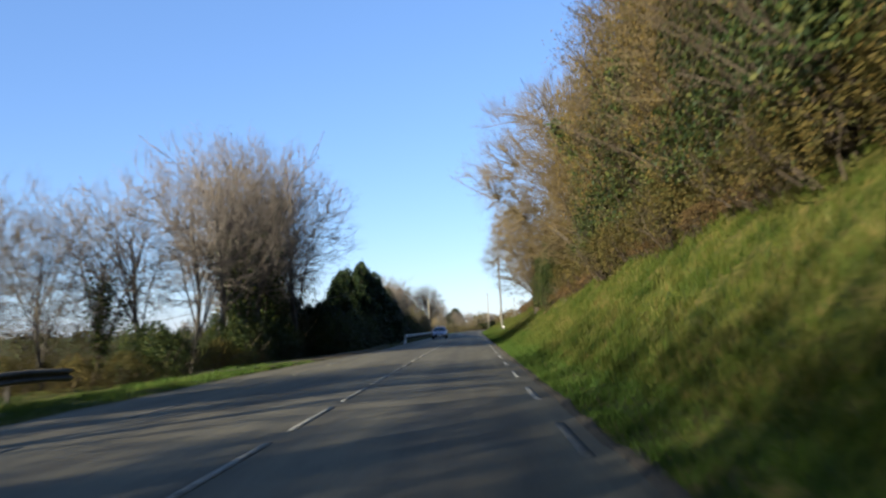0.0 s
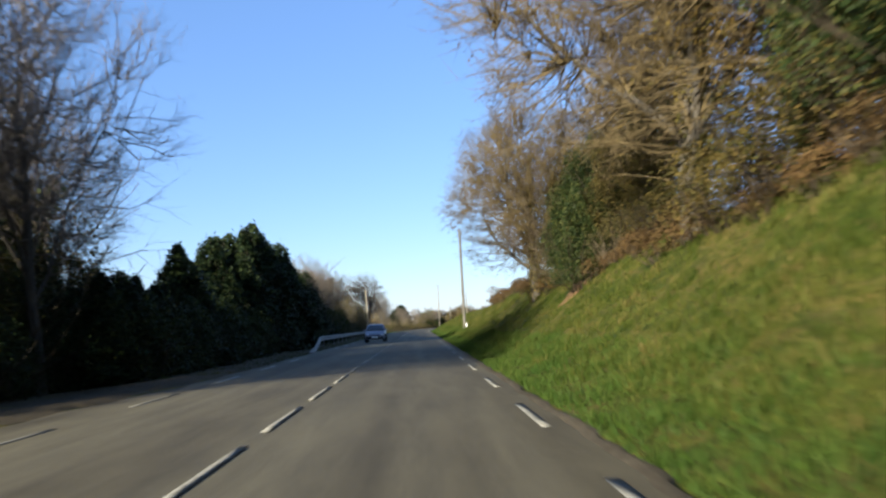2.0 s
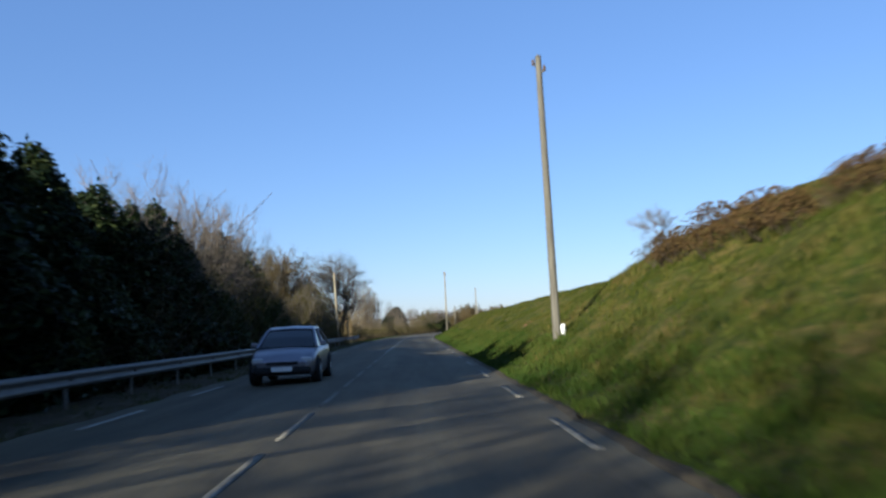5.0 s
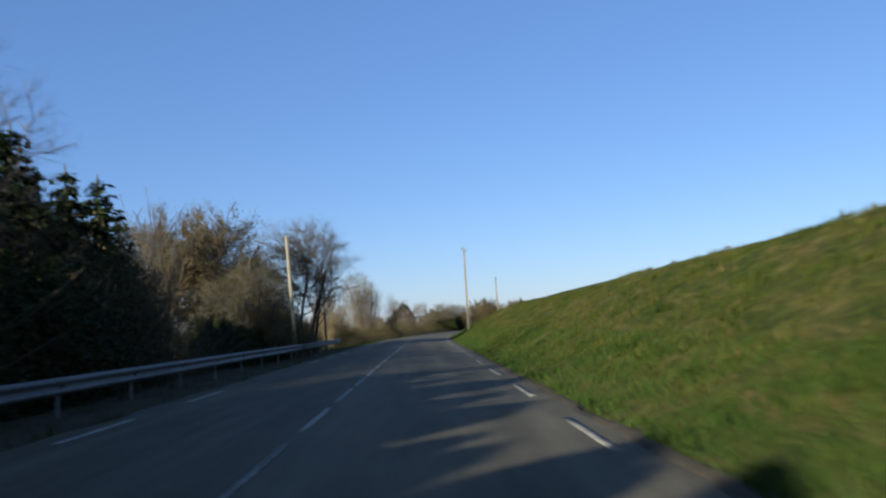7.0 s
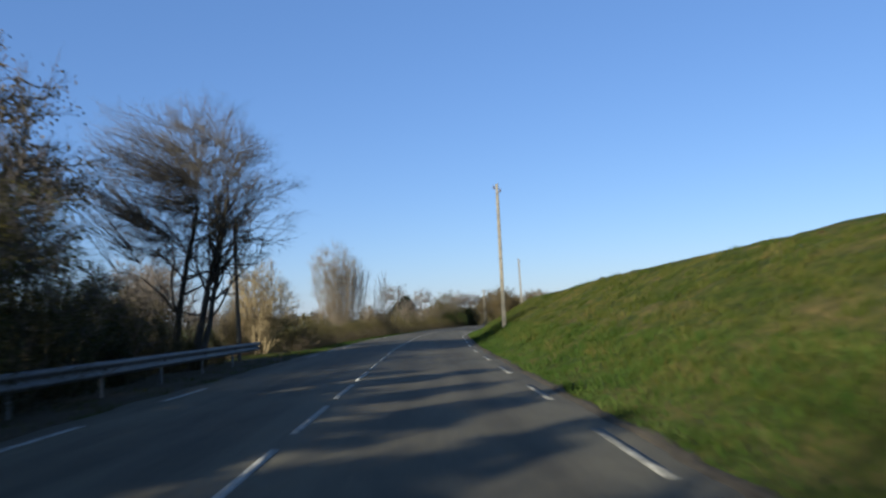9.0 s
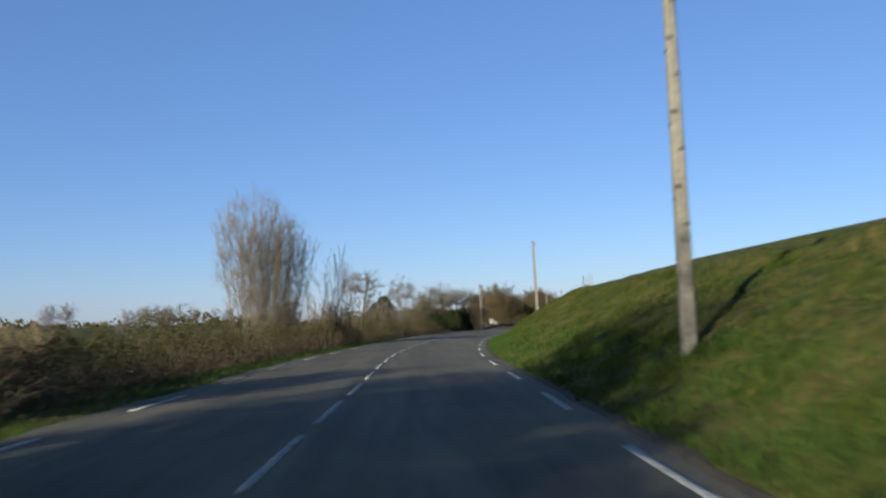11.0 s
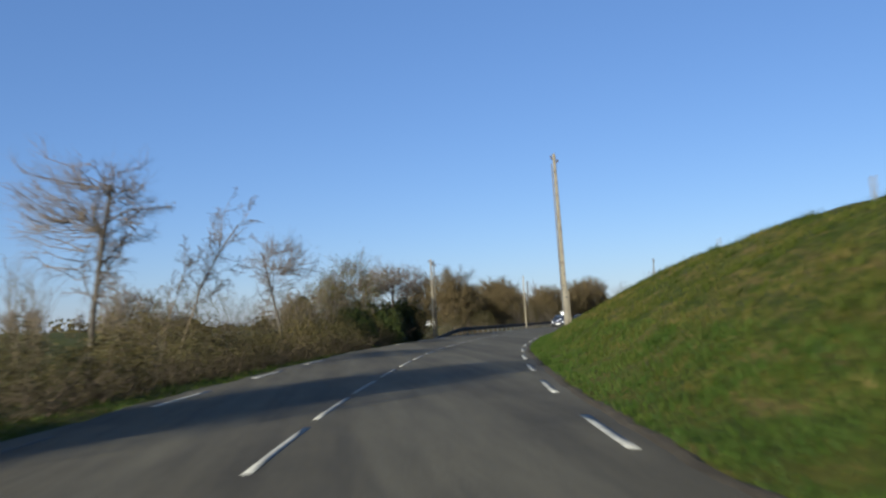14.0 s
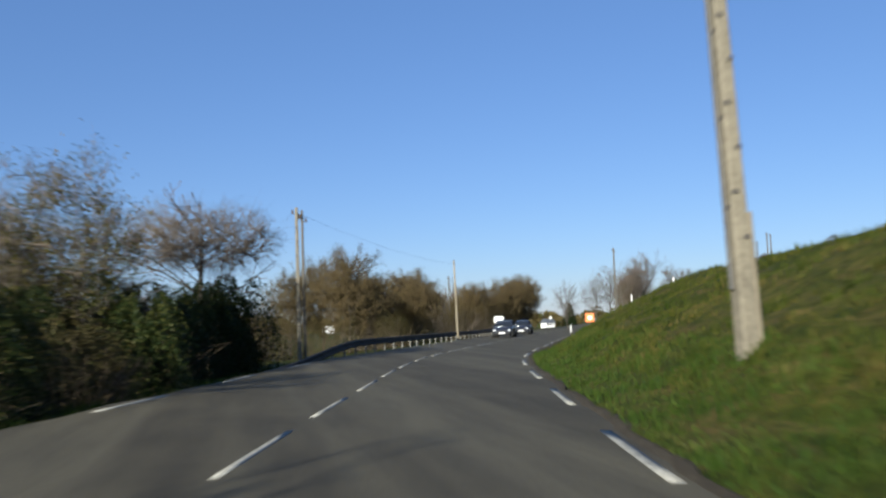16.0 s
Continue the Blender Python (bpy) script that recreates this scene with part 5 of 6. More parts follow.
for x, y, sc in [(-9.6, 151.5, 0.7), (-9.8, 154.6, 0.66), (-9.5, 157.2, 0.62), (-9.3, 161.2, 0.66), (-9.6, 164.6, 0.7), (-9.8, 168.0, 0.66), (-10.0, 171.6, 0.6), (-11.4, 158.4, 0.9), (-11.8, 162.0, 0.8), (-12.2, 170.4, 0.8)]:
    plant("laurel", x, y, scale=sc, turn=y * 43, wide=1.25)
plant("hazel", -7.75, 160.4, scale=0.52, turn=33)
plant("hazel", -8.0, 163.4, scale=0.6, turn=133)
# low brown hedge along the left
for i in range(4, 66):
    s = 187 + i * 1.62
    o = -9.6 - R.uniform(0, 0.9)
    x, y, _ = at(s, o, 0.0)
    k = R.choice(["bramble", "bramble", "bramble2"]) if s < 270 or R.random() < 0.35 else "laurel"
    sc = R.uniform(0.64, 0.90) * (1.0 + 0.35 * float(smooth(255, 285, s))) * (0.62 if k == "laurel" else 1.0)
    plant(k, float(x), float(y), scale=sc, turn=R.uniform(0, 360), wide=1.15, group="bramble hedge")
for i in range(34):
    s = 186 + i * 3.1
    x, y, _ = at(s, -12.0 - R.uniform(0, 3.5), 0.0)
    plant(R.choice(["bramble2", "bramble", "hazel"]), float(x), float(y), scale=R.uniform(0.6, 0.85), turn=R.uniform(0, 360), wide=1.2, group="bramble hedge")
# olive sallows and dark bushes before the bend
for kind, x, y, sc, tu in [("sallow", 3.1, 287.0, 1.2, 0), ("sallow", 1.6, 286.2, 0.98, 140), ("sallow", -0.6, 284.5, 0.72, 70), ("laurel", 4.0, 286.4, 0.95, 10), ("laurel", 3.0, 284.2, 0.8, 100), ("laurel", 5.0, 289.0, 0.9, 200),
                           ("flat", 6.3, 293.8, 1.16, 0), ("laurel", 6.6, 292.6, 0.95, 60), ("laurel", 7.4, 294.6, 1.05, 150), ("laurel", 6.2, 295.5, 1.0, 250), ("hazel", 2.0, 282.0, 0.6, 50), ("hazel", 0.6, 280.0, 0.55, 150)]:
    plant(kind, x, y, scale=sc, turn=tu)
# right bank: wooded crest
for kind, x, y, sc, tu in [("ivy_tree", 8.4, 3.0, 1.05, 0), ("ivy_tree", 8.4, 10.0, 1.0, 60), ("beech", 8.6, 16.0, 1.1, 100), ("ivy_tree", 8.4, 19.2, 1.02, 150), ("beech", 8.2, 26.5, 1.06, 210), ("beech2", 8.6, 31.5, 1.1, 250), ("beech", 8.0, 37.0, 1.12, 300),
                           ("ivy_tree", 8.6, 44.3, 1.1, 20), ("ivy_tree", 8.9, 40.9, 1.08, 200), ("ivy_tree", 9.2, 31.0, 1.15, 110), ("ivy_tree", 8.0, 33.6, 1.05, 300), ("ivy_tree", 8.1, 22.6, 1.1, 60), ("ivy_tree", 8.0, 13.5, 1.0, 170), ("ivy_tree", 8.0, 6.5, 1.0, 250), ("beech", 8.2, 49.0, 1.1, 75), ("big", 7.5, 54.3, 1.25, 120), ("ash", 10.5, 67.0, 1.1, 200), ("gold_oak", 6.25, 75.2, 0.95, 30), ("oak", 12.5, 73.0, 1.0, 10),
                           ("beech", 12.0, 24.0, 1.1, 33), ("beech2", 12.5, 40.0, 1.1, 133), ("beech", 13.0, 54.0, 1.1, 233), ("oak", 12.0, 84.0, 0.8, 133), ("ash", 9.6, 71.5, 1.0, 80)]:
    plant(kind, x, y, scale=sc, turn=tu, group="bank trees")
for i in range(22):
    y = -2 + i * 3.0
    k, x, sc, tu = R.choice(["copse", "copse", "thorn", "laurel"]), 8.3 + R.uniform(-0.4, 0.9), R.uniform(0.75, 1.1), R.uniform(0, 360)
    if y < 46:
        plant("ivybush" if y < 22 else "copse" if k == "laurel" else k, x, y, scale=sc, turn=tu)
for i in range(9):
    plant("copse", 11.5 + R.uniform(-0.5, 1.5), 1 + i * 4.6, scale=R.uniform(1.1, 1.4), turn=R.uniform(0, 360))
for i in range(30):
    y = 0 + i * 2.0
    plant(R.choice(["bracken", "thorn", "thorn"]), 7.7 + R.uniform(-0.3, 0.5), y, scale=R.uniform(0.7, 1.2), turn=R.uniform(0, 360), wide=1.2, group="dead bracken")
for i in range(27):
    plant(R2.choice(["bracken", "thorn", "thorn", "bracken"]), 7.0 + R2.uniform(-0.25, 0.35), -1 + i * 2.15, scale=R2.uniform(0.7, 1.15), turn=R2.uniform(0, 360), wide=1.15, group="dead bracken")
for x, y, sc in [(8.0, 9.0, 1.6), (8.0, 15.5, 1.65), (8.2, 21.5, 1.4), (9.0, 26.5, 1.5), (8.3, 5.0, 1.4), (8.5, 12.5, 1.5), (8.6, 18.0, 1.3), (8.4, 33.5, 1.6), (8.4, 46.2, 1.2), (8.0, 42.6, 1.4)]:
    plant("ivybush", x, y, scale=sc, turn=y * 31)
plant("ivybush", 6.35, 63.6, scale=0.78, turn=40, wide=1.05, label="dark holly bush hanging over the bank edge")
for kind, x, y, sc, tu in [("ivybush", 7.1, 65.6, 0.95, 100), ("ivybush", 7.5, 68.9, 0.82, 140), ("ivybush", 8.3, 67.0, 1.1, 200), ("copse", 8.2, 63.6, 0.8, 30), ("copse", 9.3, 69.6, 0.9, 230),
                           ("copse", 8.3, 71.8, 0.95, 330), ("hazel", 7.3, 71.0, 0.8, 70), ("bramble2", 7.3, 61.4, 0.75, 240), ("bramble2", 7.0, 67.6, 0.8, 20), ("beech2", 9.8, 64.6, 0.95, 10), ("hazel", 7.2, 74.5, 0.6, 170)]:
    plant(kind, x, y, scale=sc, turn=tu)
for i in range(40):
    y = 58 + i * 1.15
    x, _, _ = at(y, 4.9 + R.uniform(-0.1, 0.9), 0.0)
    plant("bracken", float(x), y, scale=R.uniform(0.6, 1.1), turn=R.uniform(0, 360), group="dead bracken")
for y, sc in [(90.0, 0.28), (93.5, 0.3)]:
    plant("bramble", 6.9, y, scale=sc, turn=y * 9)
plant("curl", 6.5, 102.9, scale=0.34, turn=50, label="small dead snag on the crest of the bank")
for i in range(26):
    s = 108 + i * 7.3
    x, y, _ = at(s, 6.9 + R.uniform(-0.2, 0.9), 0.0)
    plant("bracken", float(x), float(y), scale=R.uniform(0.12, 0.25), turn=R.uniform(0, 360), group="dead bracken")
# far side of the bend and the distance
for i in range(40):
    s = 308 + i * 3.0
    x, y, _ = at(s, -12.5 - R.uniform(0, 9), 0.0)
    plant(R.choice(["willow", "hazel", "brake", "brake"]), float(x), float(y), scale=R.uniform(0.62, 0.95), turn=R.uniform(0, 360), group="far thicket")
for i in range(26):
    s = 330 + i * 3.9
    x, y, _ = at(s, -14.5 - R.uniform(0, 12), 0.0)
    plant(R.choice(["round", "round", "thin2", "round"]), float(x), float(y), scale=R.uniform(0.78, 1.08), turn=R.uniform(0, 360), wide=R.uniform(0.9, 1.15), group="far trees")
for i in range(14):
    s = 385 + i * 9
    x, y, _ = at(s, 5 + R.uniform(0, 5), 0.0)
    plant(R.choice(["thin", "thin2", "willow"]), float(x), float(y), scale=R.uniform(0.6, 0.85), turn=R.uniform(0, 360), group="far trees")
for i in range(42):
    x, y = R.uniform(-150, 40), R.uniform(330, 620)
    if x > 0 and y < 420:
        continue
    plant(R.choice(["willow", "hazel", "thin", "thin2"]), x, y, scale=R.uniform(0.7, 1.15), turn=R.uniform(0, 360), group="far trees")
for x, y, sc, w in [(-12.0, 586, 2.05, 2.6), (-16.0, 590, 1.7, 2.6), (-79, 577, 1.0, 2.6), (-75, 580, 0.9, 2.6)]:
    plant("cypress", x, y, z=-1.5, scale=sc, wide=w, label="broad dark evergreen standing far off")

for kind, x, y, sc in [("oak", 56.5, 371.0, 0.72), ("oak", 60.0, 374.0, 0.82), ("oak", 63.5, 372.5, 0.7), ("ash", 55.0, 378.0, 0.75), ("thin", 67.0, 380.0, 0.62), ("thin2", 72.0, 378.0, 0.6), ("thin", 78.0, 384.0, 0.66), ("round", 84.0, 380.0, 0.6), ("thin", 90.0, 388.0, 0.7), ("willow", 58.5, 366.5, 0.7), ("round", 55.0, 398.0, 1.15), ("round", 51.0, 391.0, 1.05), ("round", 58.0, 405.5, 1.2), ("round", 47.0, 384.0, 1.0)]:
    plant(kind, x, y, scale=sc, turn=x * 7, group="far trees")

# far woods on the skyline
rngw = np.random.RandomState(8)
cw, nw = [], []
for ring, (dist, hh, cnt) in enumerate([(420, 9, 5200), (700, 15, 6500), (1100, 24, 6500)]):
    a = rngw.uniform(-1.75, 1.75, cnt)
    hp = hh * (0.6 + 0.25 * np.sin(a * 23 + ring) + 0.2 * np.sin(a * 61) + 0.15 * np.sin(a * 137))
    d = dist * (1 + 0.06 * np.sin(a * 9))
    cw.append(np.stack([d * np.sin(a), 250 + d * np.cos(a), -3 + hp * rngw.random_sample(cnt) ** 0.7 + dist * 0.004], 1))
cw = np.concatenate(cw)
V, F = leaves(rngw, cw, np.tile((0, -1.0, 0.4), (len(cw), 1)), 2.2, 1.5, 0.8)
tagged(part("far_woods", mesh_np("far_woods", V, F, BRAMBLE), BRAMBLE), "brown wooded skyline far away", "woods", kind="stuff")

# ---- grass blades on verge and bank ----
rngg = np.random.RandomState(3)


def tussocks(n, s0, s1, o0, o1, hmin, hmax, each=14):
    """Clumps of longer grass that lean outwards from their middle."""
    s, o = rngg.uniform(s0, s1, n), rngg.uniform(o0, o1, n)
    s, o = np.repeat(s, each), np.repeat(o, each)
    hgt = np.repeat(rngg.uniform(hmin, hmax, n), each) * rngg.uniform(0.55, 1.0, n * each)
    b, q = rngg.uniform(0, 2 * np.pi, n * each), np.sqrt(rngg.uniform(0, 1, n * each))
    x, y, z = at(s + 0.16 * q * np.sin(b), o + 0.16 * q * np.cos(b))
    w, le = rngg.uniform(0.010, 0.020, n * each), (0.25 + 0.6 * q) * hgt
    a = b + np.pi / 2 + rngg.normal(0, 0.5, n * each)
    P = np.stack([np.stack([x - w * np.cos(a), y - w * np.sin(a), z - 0.03], 1), np.stack([x + w * np.cos(a), y + w * np.sin(a), z - 0.03], 1), np.stack([x + le * np.cos(b), y + le * np.sin(b), z + hgt], 1)], 1)
    return P.reshape(-1, 3)


def blades(n, s0, s1, o0, o1, hmin, hmax):
    s, o = rngg.uniform(s0, s1, n), rngg.uniform(o0, o1, n)
    o = np.where(o < -4, o + (left_edge(s) - ROAD_L), o)
    x, y, z = at(s, o)
    hgt = rngg.uniform(hmin, hmax, n) * (0.6 + 0.8 * (np.sin(s * 1.9 + o * 2.3) * 0.5 + 0.5))
    a = rngg.uniform(0, 2 * np.pi, n)
    w = rngg.uniform(0.006, 0.016, n) * 1.3
    le = rngg.uniform(0.1, 0.75, n) * hgt
    b = rngg.uniform(0, 2 * np.pi, n)
    P = np.stack([np.stack([x - w * np.cos(a), y - w * np.sin(a), z - 0.03], 1), np.stack([x + w * np.cos(a), y + w * np.sin(a), z - 0.03], 1), np.stack([x + le * np.cos(b), y + le * np.sin(b), z + hgt], 1)], 1)
    return P.reshape(-1, 3)


P = np.concatenate([blades(80000, -4, 120, 1.5, 6.5, 0.05, 0.13), blades(22000, -4, 46, 1.6, 5.2, 0.12, 0.30), blades(90000, 120, 300, 1.5, 7.0, 0.04, 0.12),
                    tussocks(2600, -4, 110, 1.4, 6.4, 0.12, 0.28), tussocks(3800, 110, 300, 1.4, 7.2, 0.10, 0.25)])
P = np.concatenate([P, blades(9000, 60, 186, -9.6, -7.75, 0.04, 0.14)])
tagged(part("grass", mesh_np("grass", P, np.arange(len(P)).reshape(-1, 3), BLADE), BLADE), "rough olive and straw-coloured bank grass", "grass", kind="stuff")
P = np.concatenate([blades(72000, -4, 120, 0.45, 2.5, 0.05, 0.16), blades(84000, 120, 300, 0.45, 2.6, 0.05, 0.14),
                    blades(16000, -4, 42, -10.8, -7.6, 0.06, 0.18), blades(2600, 62, 186, -8.7, -7.7, 0.04, 0.11), blades(11000, 186, 300, -9.6, -7.6, 0.05, 0.15)])
tagged(part("verge_grass", mesh_np("verge_grass", P, np.arange(len(P)).reshape(-1, 3), LUSH), LUSH), "lush green grass along the road verge", "grass", kind="stuff")


# ---- cars ----
def car(x, y, turn, paint, label):
    """A small hatchback that faces -y before it is turned."""
    e = thing("car", Matrix.Translation((x, y, foot_road(x, y))) @ Matrix.Rotation(radians(turn), 4, "Z"), label, "car")
    st = [(-1.98, 0.60, 0.36, 0.56), (-1.90, 0.75, 0.26, 0.67), (-1.62, 0.81, 0.22, 0.79), (-1.05, 0.83, 0.20, 0.91), (0.2, 0.84, 0.20, 0.94), (1.3, 0.83, 0.20, 0.96), (1.74, 0.80, 0.24, 0.97), (1.92, 0.72, 0.32, 0.90), (1.97, 0.58, 0.42, 0.70)]
    bm = bmesh.new()
    rows = []
    for yy, w, z0, zb in st:
        half = [(w * 0.90, z0), (w * 0.99, z0 + 0.10), (w * 1.0, zb - 0.16), (w * 0.97, zb - 0.05), (w * 0.90, zb)]
        rows.append([bm.verts.new((x, yy, z)) for x, z in half] + [bm.verts.new((0, yy, zb + 0.025))] + [bm.verts.new((-x, yy, z)) for x, z in half[::-1]])
    for p, q in zip(rows, rows[1:]):
        for i in range(len(p)):
            bm.faces.new((p[i], p[(i + 1) % len(p)], q[(i + 1) % len(p)], q[i]))
    bm.faces.new(rows[0])
    bm.faces.new(rows[-1][::-1])
    bmesh.ops.recalc_face_normals(bm, faces=bm.faces[:])
    for f in bm.faces:
        f.smooth = len(f.verts) == 4
    part("body", bm, paint, e)
    cab = [(-1.08, 0.92, 0.74, 0.92), (-0.72, 1.16, 0.70, 1.16), (-0.30, 1.38, 0.60, 1.38), (0.2, 1.42, 0.60, 1.42), (1.05, 1.40, 0.59, 1.40), (1.45, 1.22, 0.64, 1.22), (1.74, 0.96, 0.70, 0.96)]
    bm = bmesh.new()
    rows = []
    for yy, z, w, zt in cab:
        rows.append([bm.verts.new((0.76, yy, 0.92)), bm.verts.new((w, yy, zt - 0.03)), bm.verts.new((w * 0.9, yy, zt + 0.01)), bm.verts.new((0, yy, zt + 0.03)), bm.verts.new((-w * 0.9, yy, zt + 0.01)), bm.verts.new((-w, yy, zt - 0.03)), bm.verts.new((-0.76, yy, 0.92))])
    for p, q in zip(rows, rows[1:]):
        for i in range(len(p) - 1):
            bm.faces.new((p[i], p[i + 1], q[i + 1], q[i]))
    bm.faces.new(rows[0])
    bm.faces.new(rows[-1][::-1])
    bmesh.ops.recalc_face_normals(bm, faces=bm.faces[:])
    part("windows", bm, GLASSY, e, "dark tinted glass")
    bm = bmesh.new()
    rr = []
    for yy, w, z in [(-0.36, 0.58, 1.385), (-0.28, 0.60, 1.415), (0.2, 0.61, 1.46), (0.7, 0.61, 1.46), (1.02, 0.60, 1.435), (1.12, 0.58, 1.39)]:
        rr.append([bm.verts.new((w + 0.02, yy, z - 0.07)), bm.verts.new((w, yy, z)), bm.verts.new((0, yy, z + 0.025)), bm.verts.new((-w, yy, z)), bm.verts.new((-w - 0.02, yy, z - 0.07))])
    for p, q in zip(rr, rr[1:]):
        for i in range(4):
            bm.faces.new((p[i], p[i + 1], q[i + 1], q[i]))
    bmesh.ops.recalc_face_normals(bm, faces=bm.faces[:])
    rf = part("roof", bm, paint, e)
    rf.modifiers.new("thick", "SOLIDIFY").thickness = 0.02
    for sx in (-1, 1):
        for y0, z0, y1, z1, nm in ((-1.10, 0.92, -0.33, 1.38, "front_pillar"), (0.32, 0.92, 0.36, 1.40, "door_pillar"), (1.74, 0.94, 1.10, 1.38, "rear_pillar")):
            a0, b0 = Vector((sx * 0.775, y0, z0)), Vector((sx * 0.615, y1, z1))
            V, F = tubes([(a0, b0, 0.042, 0.036)])
            part(nm, mesh_np(nm, V, F, paint, True), paint, e)
        for wy in (-1.28, 1.22):
            ar = part("wheel_arch", cone_bm(0.365, 0.365, -0.09, 0.09, 24), RUBBER, e, "dark wheel arch")
            ar.matrix_basis = Matrix.Translation((sx * 0.755, wy, 0.33)) @ Matrix.Rotation(radians(90), 4, "Y")
        part("door_handle", box_bm(sx * 0.845 - 0.015, sx * 0.845 + 0.015, 0.12, 0.28, 0.80, 0.83, 0.006), RUBBER, e, "black door handle")
    for sx in (-1, 1):
        part("headlight", box_bm(sx * 0.61 - 0.15, sx * 0.61 + 0.13, -1.955, -1.80, 0.53, 0.68, 0.035), LENS, e, "clear headlight")
        part("mirror", box_bm(sx * 0.92 - 0.08, sx * 0.92 + 0.08, -0.82, -0.70, 0.93, 1.06, 0.025), paint, e)
        for wy in (-1.28, 1.22):
            rot = Matrix.Rotation(radians(90), 4, "Y")
            wh = part("wheel", cone_bm(0.31, 0.31, -0.10, 0.10, 22), RUBBER, e, "black tyre")
            wh.matrix_basis = Matrix.Translation((sx * 0.80, wy, 0.31)) @ rot
            part("rim", cone_bm(0.19, 0.17, -0.105, 0.105, 14), CHROME, wh, "silver wheel rim")
    part("grille", box_bm(-0.40, 0.40, -2.0, -1.9, 0.50, 0.58, 0.015), RUBBER, e, "black grille")
    part("bumper", box_bm(-0.72, 0.72, -2.03, -1.8, 0.26, 0.44, 0.05), RUBBER, e, "dark lower bumper")
    part("number_plate", box_bm(-0.26, 0.26, -2.05, -2.02, 0.34, 0.45, 0.006), WHITE, e, "plain pale number plate")
    return e


def foot_road(x, y):
    s = y
    for _ in range(6):
        lx, ly, h = line_at(s)
        s = s + (x - lx) * math.sin(h) + (y - ly) * math.cos(h)
    lx, ly, h = line_at(s)
    return float(road_z(s, (x - lx) * math.cos(h) - (y - ly) * math.sin(h)))


car(-3.5, 103.4, 0, SILVER, "silver hatchback in the oncoming lane")
_x, _y, _h = at(336.0, -5.2, 0.0)[0], at(336.0, -5.2, 0.0)[1], line_at(336.0)[2]
car(float(_x), float(_y), -math.degrees(float(_h)), DARKPAINT, "dark blue car with bright headlights, oncoming")
_x, _y, _h = at(351.0, -5.2, 0.0)[0], at(351.0, -5.2, 0.0)[1], line_at(351.0)[2]
car(float(_x), float(_y), -math.degrees(float(_h)), DARKPAINT, "dark car following round the bend")


# ---- small things ----
def stake(x, y, h, lean):
    z = foot(x, y)
    ob = part("fence_stake", cone_bm(0.022, 0.016, -0.3, h, 8), PALEPOST)
    ob.matrix_basis = Matrix.Translation((x, y, z)) @ Matrix.Rotation(radians(lean), 4, "Y")
    return tagged(ob, "slim pale stake on the bank crest", "fence stake", "crest stakes")


for i in range(6):
    stake(11.0 + 0.15 * i, 234.0 + 0.08 * i, 0.82 - 0.08 * (i % 3), R.uniform(-5, 5))
for x, y, h in [(13.1, 246.0, 0.62), (13.24, 246.1, 0.62), (13.5, 233.2, 0.5), (17.2, 261.5, 0.6), (17.4, 261.6, 0.6), (22.5, 285.0, 0.7)]:
    stake(x, y, h, R.uniform(-3, 3))


def marker(x, y, h=0.75):
    e = thing("marker_post", Matrix.Translation((x, y, foot(x, y))), "small white marker post on the grass bank", "marker post", "marker posts")
    part("shaft", cone_bm(0.07, 0.06, -0.2, h, 10), WHITE, e)
    part("cap", cone_bm(0.075, 0.03, h, h + 0.06, 10), WHITE, e)
    return e


marker(4.31, 105.15, 0.30)
for x, y in [(37.35, 316.0), (43.7, 335.0), (45.8, 355.0)]:
    marker(x, y, 0.9)


def board(x, y, z, w, h, turn, mat, label, legs=2, mast=2.2):
    e = thing("road_sign", Matrix.Translation((x, y, z)) @ Matrix.Rotation(radians(turn), 4, "Z"), label, "road sign")
    part("panel", box_bm(-w / 2, w / 2, -0.02, 0.02, mast, mast + h, 0.012), mat, e)
    for i in range(legs):
        k = (i - (legs - 1) / 2) * w * 0.6
        part("leg", box_bm(k - 0.035, k + 0.035, 0.02, 0.09, -0.4, mast + h * 0.8, 0.008), PALEPOST, e)
    return e


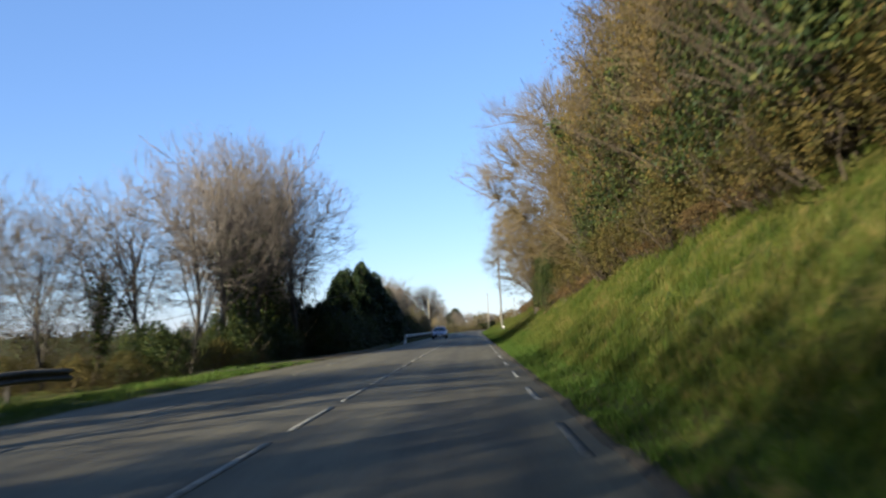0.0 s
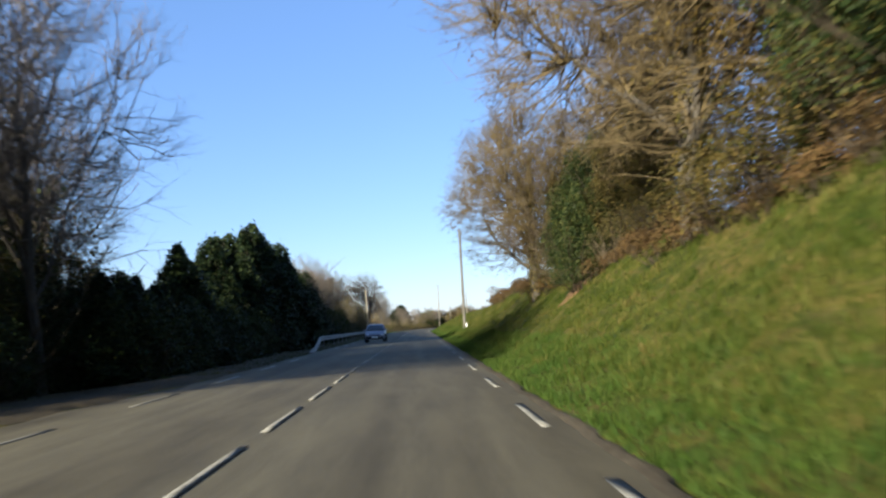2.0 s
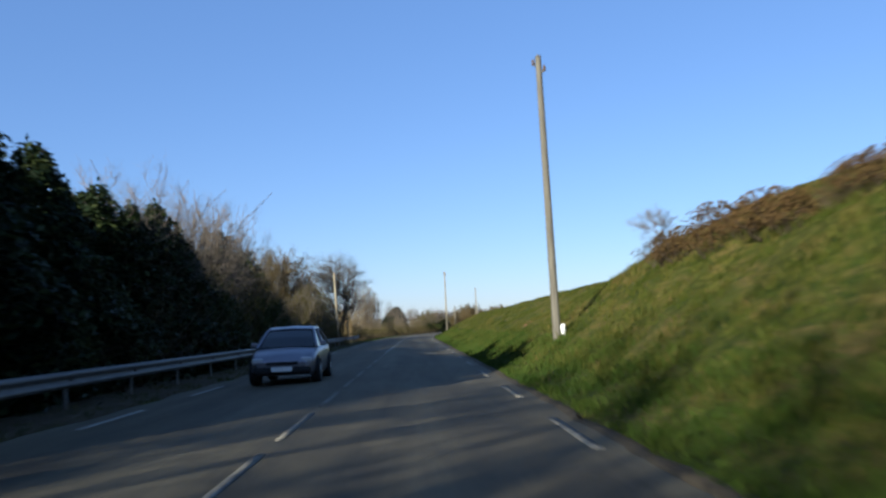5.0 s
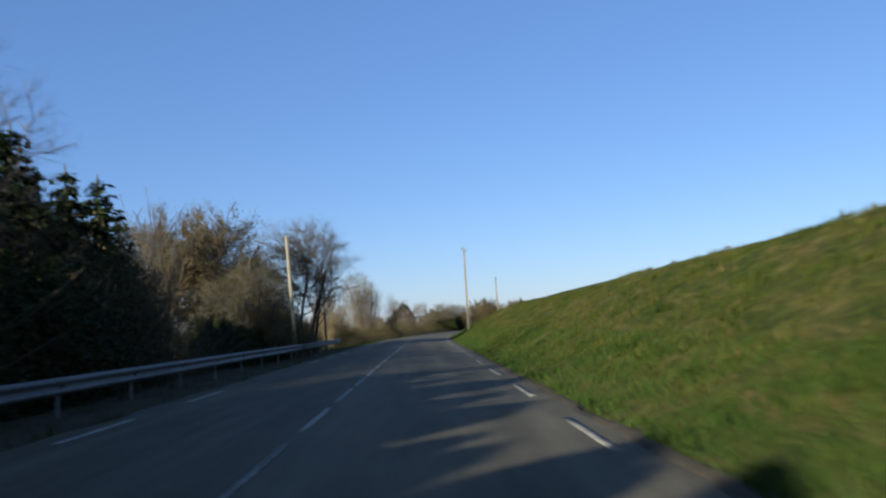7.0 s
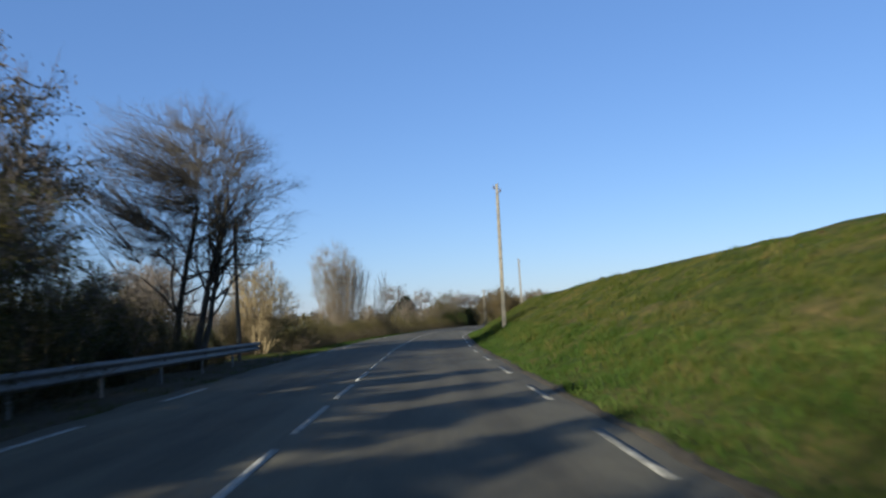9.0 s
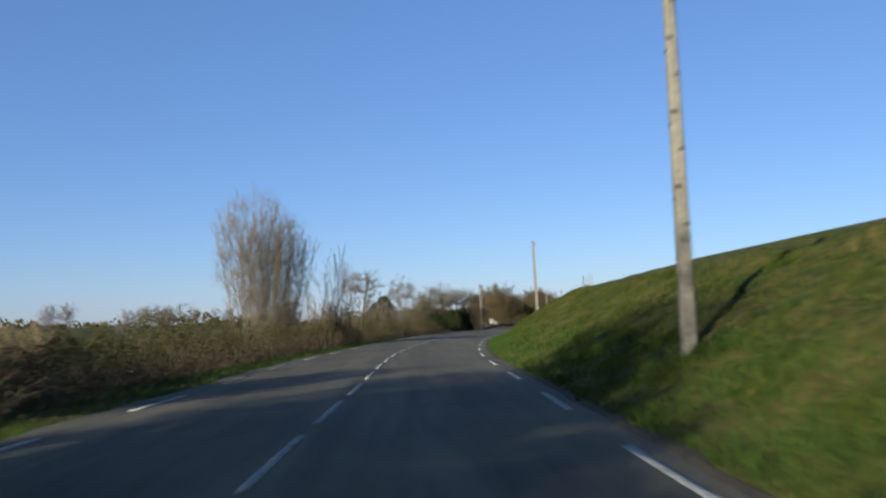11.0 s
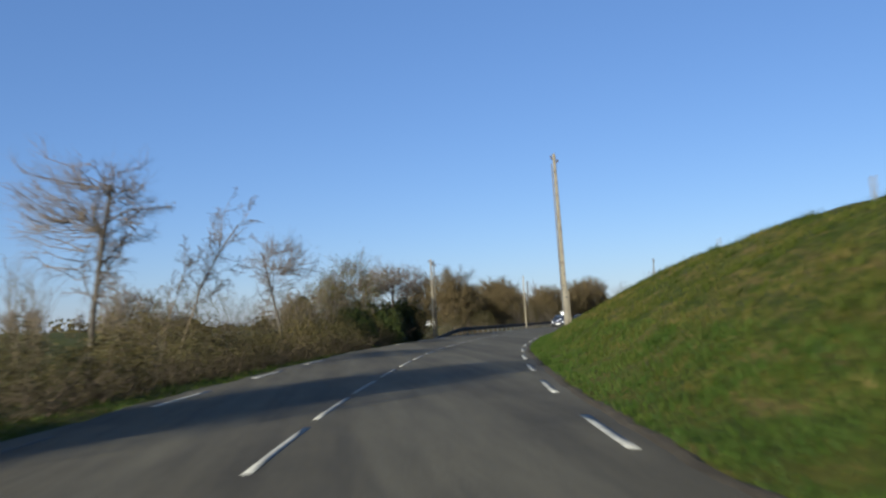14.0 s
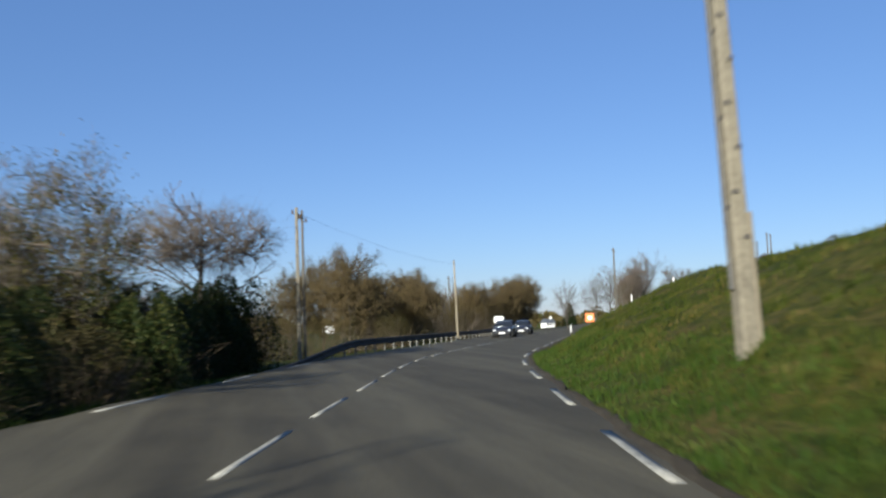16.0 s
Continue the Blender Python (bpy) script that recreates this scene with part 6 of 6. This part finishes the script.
x, y, _ = at(364.0, -9.6, 0.0)
board(float(x), float(y), foot(float(x), float(y)), 1.1, 0.8, -15, WHITE, "white road sign on two pale legs", 2, 1.5)
sg = board(43.8, 345.0, foot(43.8, 345.0), 0.9, 0.9, -16, ORANGE, "orange warning board with a white centre", 1, 0.75)
part("white_panel", box_bm(-0.2, 0.2, -0.03, -0.018, 1.0, 1.38, 0.006), WHITE, sg, "white centre panel")
board(28.4, 459.6, foot(28.4, 459.6), 3.0, 1.6, 0, WHITE, "white board standing in the far field", 2, 2.2)


def house(x, y, turn, w, d, h):
    z = foot(x, y) - 0.3
    e = thing("house", Matrix.Translation((x, y, z)) @ Matrix.Rotation(radians(turn), 4, "Z"), "white plastered house with a slate roof, far off", "house", "far houses")
    part("wall", box_bm(-w / 2, w / 2, -d / 2, d / 2, 0, h, 0.03), WHITE, e)
    bm = bmesh.new()
    pts = [(-w / 2 - 0.3, -d / 2 - 0.3, h), (-w / 2 - 0.3, d / 2 + 0.3, h), (-w / 2 - 0.3, 0, h + d * 0.45), (w / 2 + 0.3, -d / 2 - 0.3, h), (w / 2 + 0.3, d / 2 + 0.3, h), (w / 2 + 0.3, 0, h + d * 0.45)]
    v = [bm.verts.new(p) for p in pts]
    for f in ((0, 3, 5, 2), (1, 2, 5, 4), (0, 2, 1), (3, 4, 5), (0, 1, 4, 3)):
        bm.faces.new([v[i] for i in f])
    bmesh.ops.recalc_face_normals(bm, faces=bm.faces[:])
    part("roof", bm, SLATE, e, "dark slate roof")
    part("chimney", box_bm(w / 2 - 1.0, w / 2 - 0.4, -0.35, 0.35, h + d * 0.2, h + d * 0.45 + 0.9, 0.02), WHITE, e)
    for k in (-0.3, 0.0, 0.3):
        for zz in (1.0, 3.4):
            if zz + 1.2 < h:
                win = part("window", box_bm(k * w - 0.5, k * w + 0.5, -d / 2 - 0.03, -d / 2 + 0.05, zz, zz + 1.2, 0.01), WHITE, e)
                part("pane", box_bm(k * w - 0.42, k * w + 0.42, -d / 2 - 0.04, -d / 2 - 0.02, zz + 0.08, zz + 1.12), GLASSY, win)
    return e


house(137.0, 598.0, 15, 4.6, 4, 2.3)
plant("cypress", 114.8, 520.0, scale=0.95, wide=1.3, label="bluish conifer standing far off by the road")
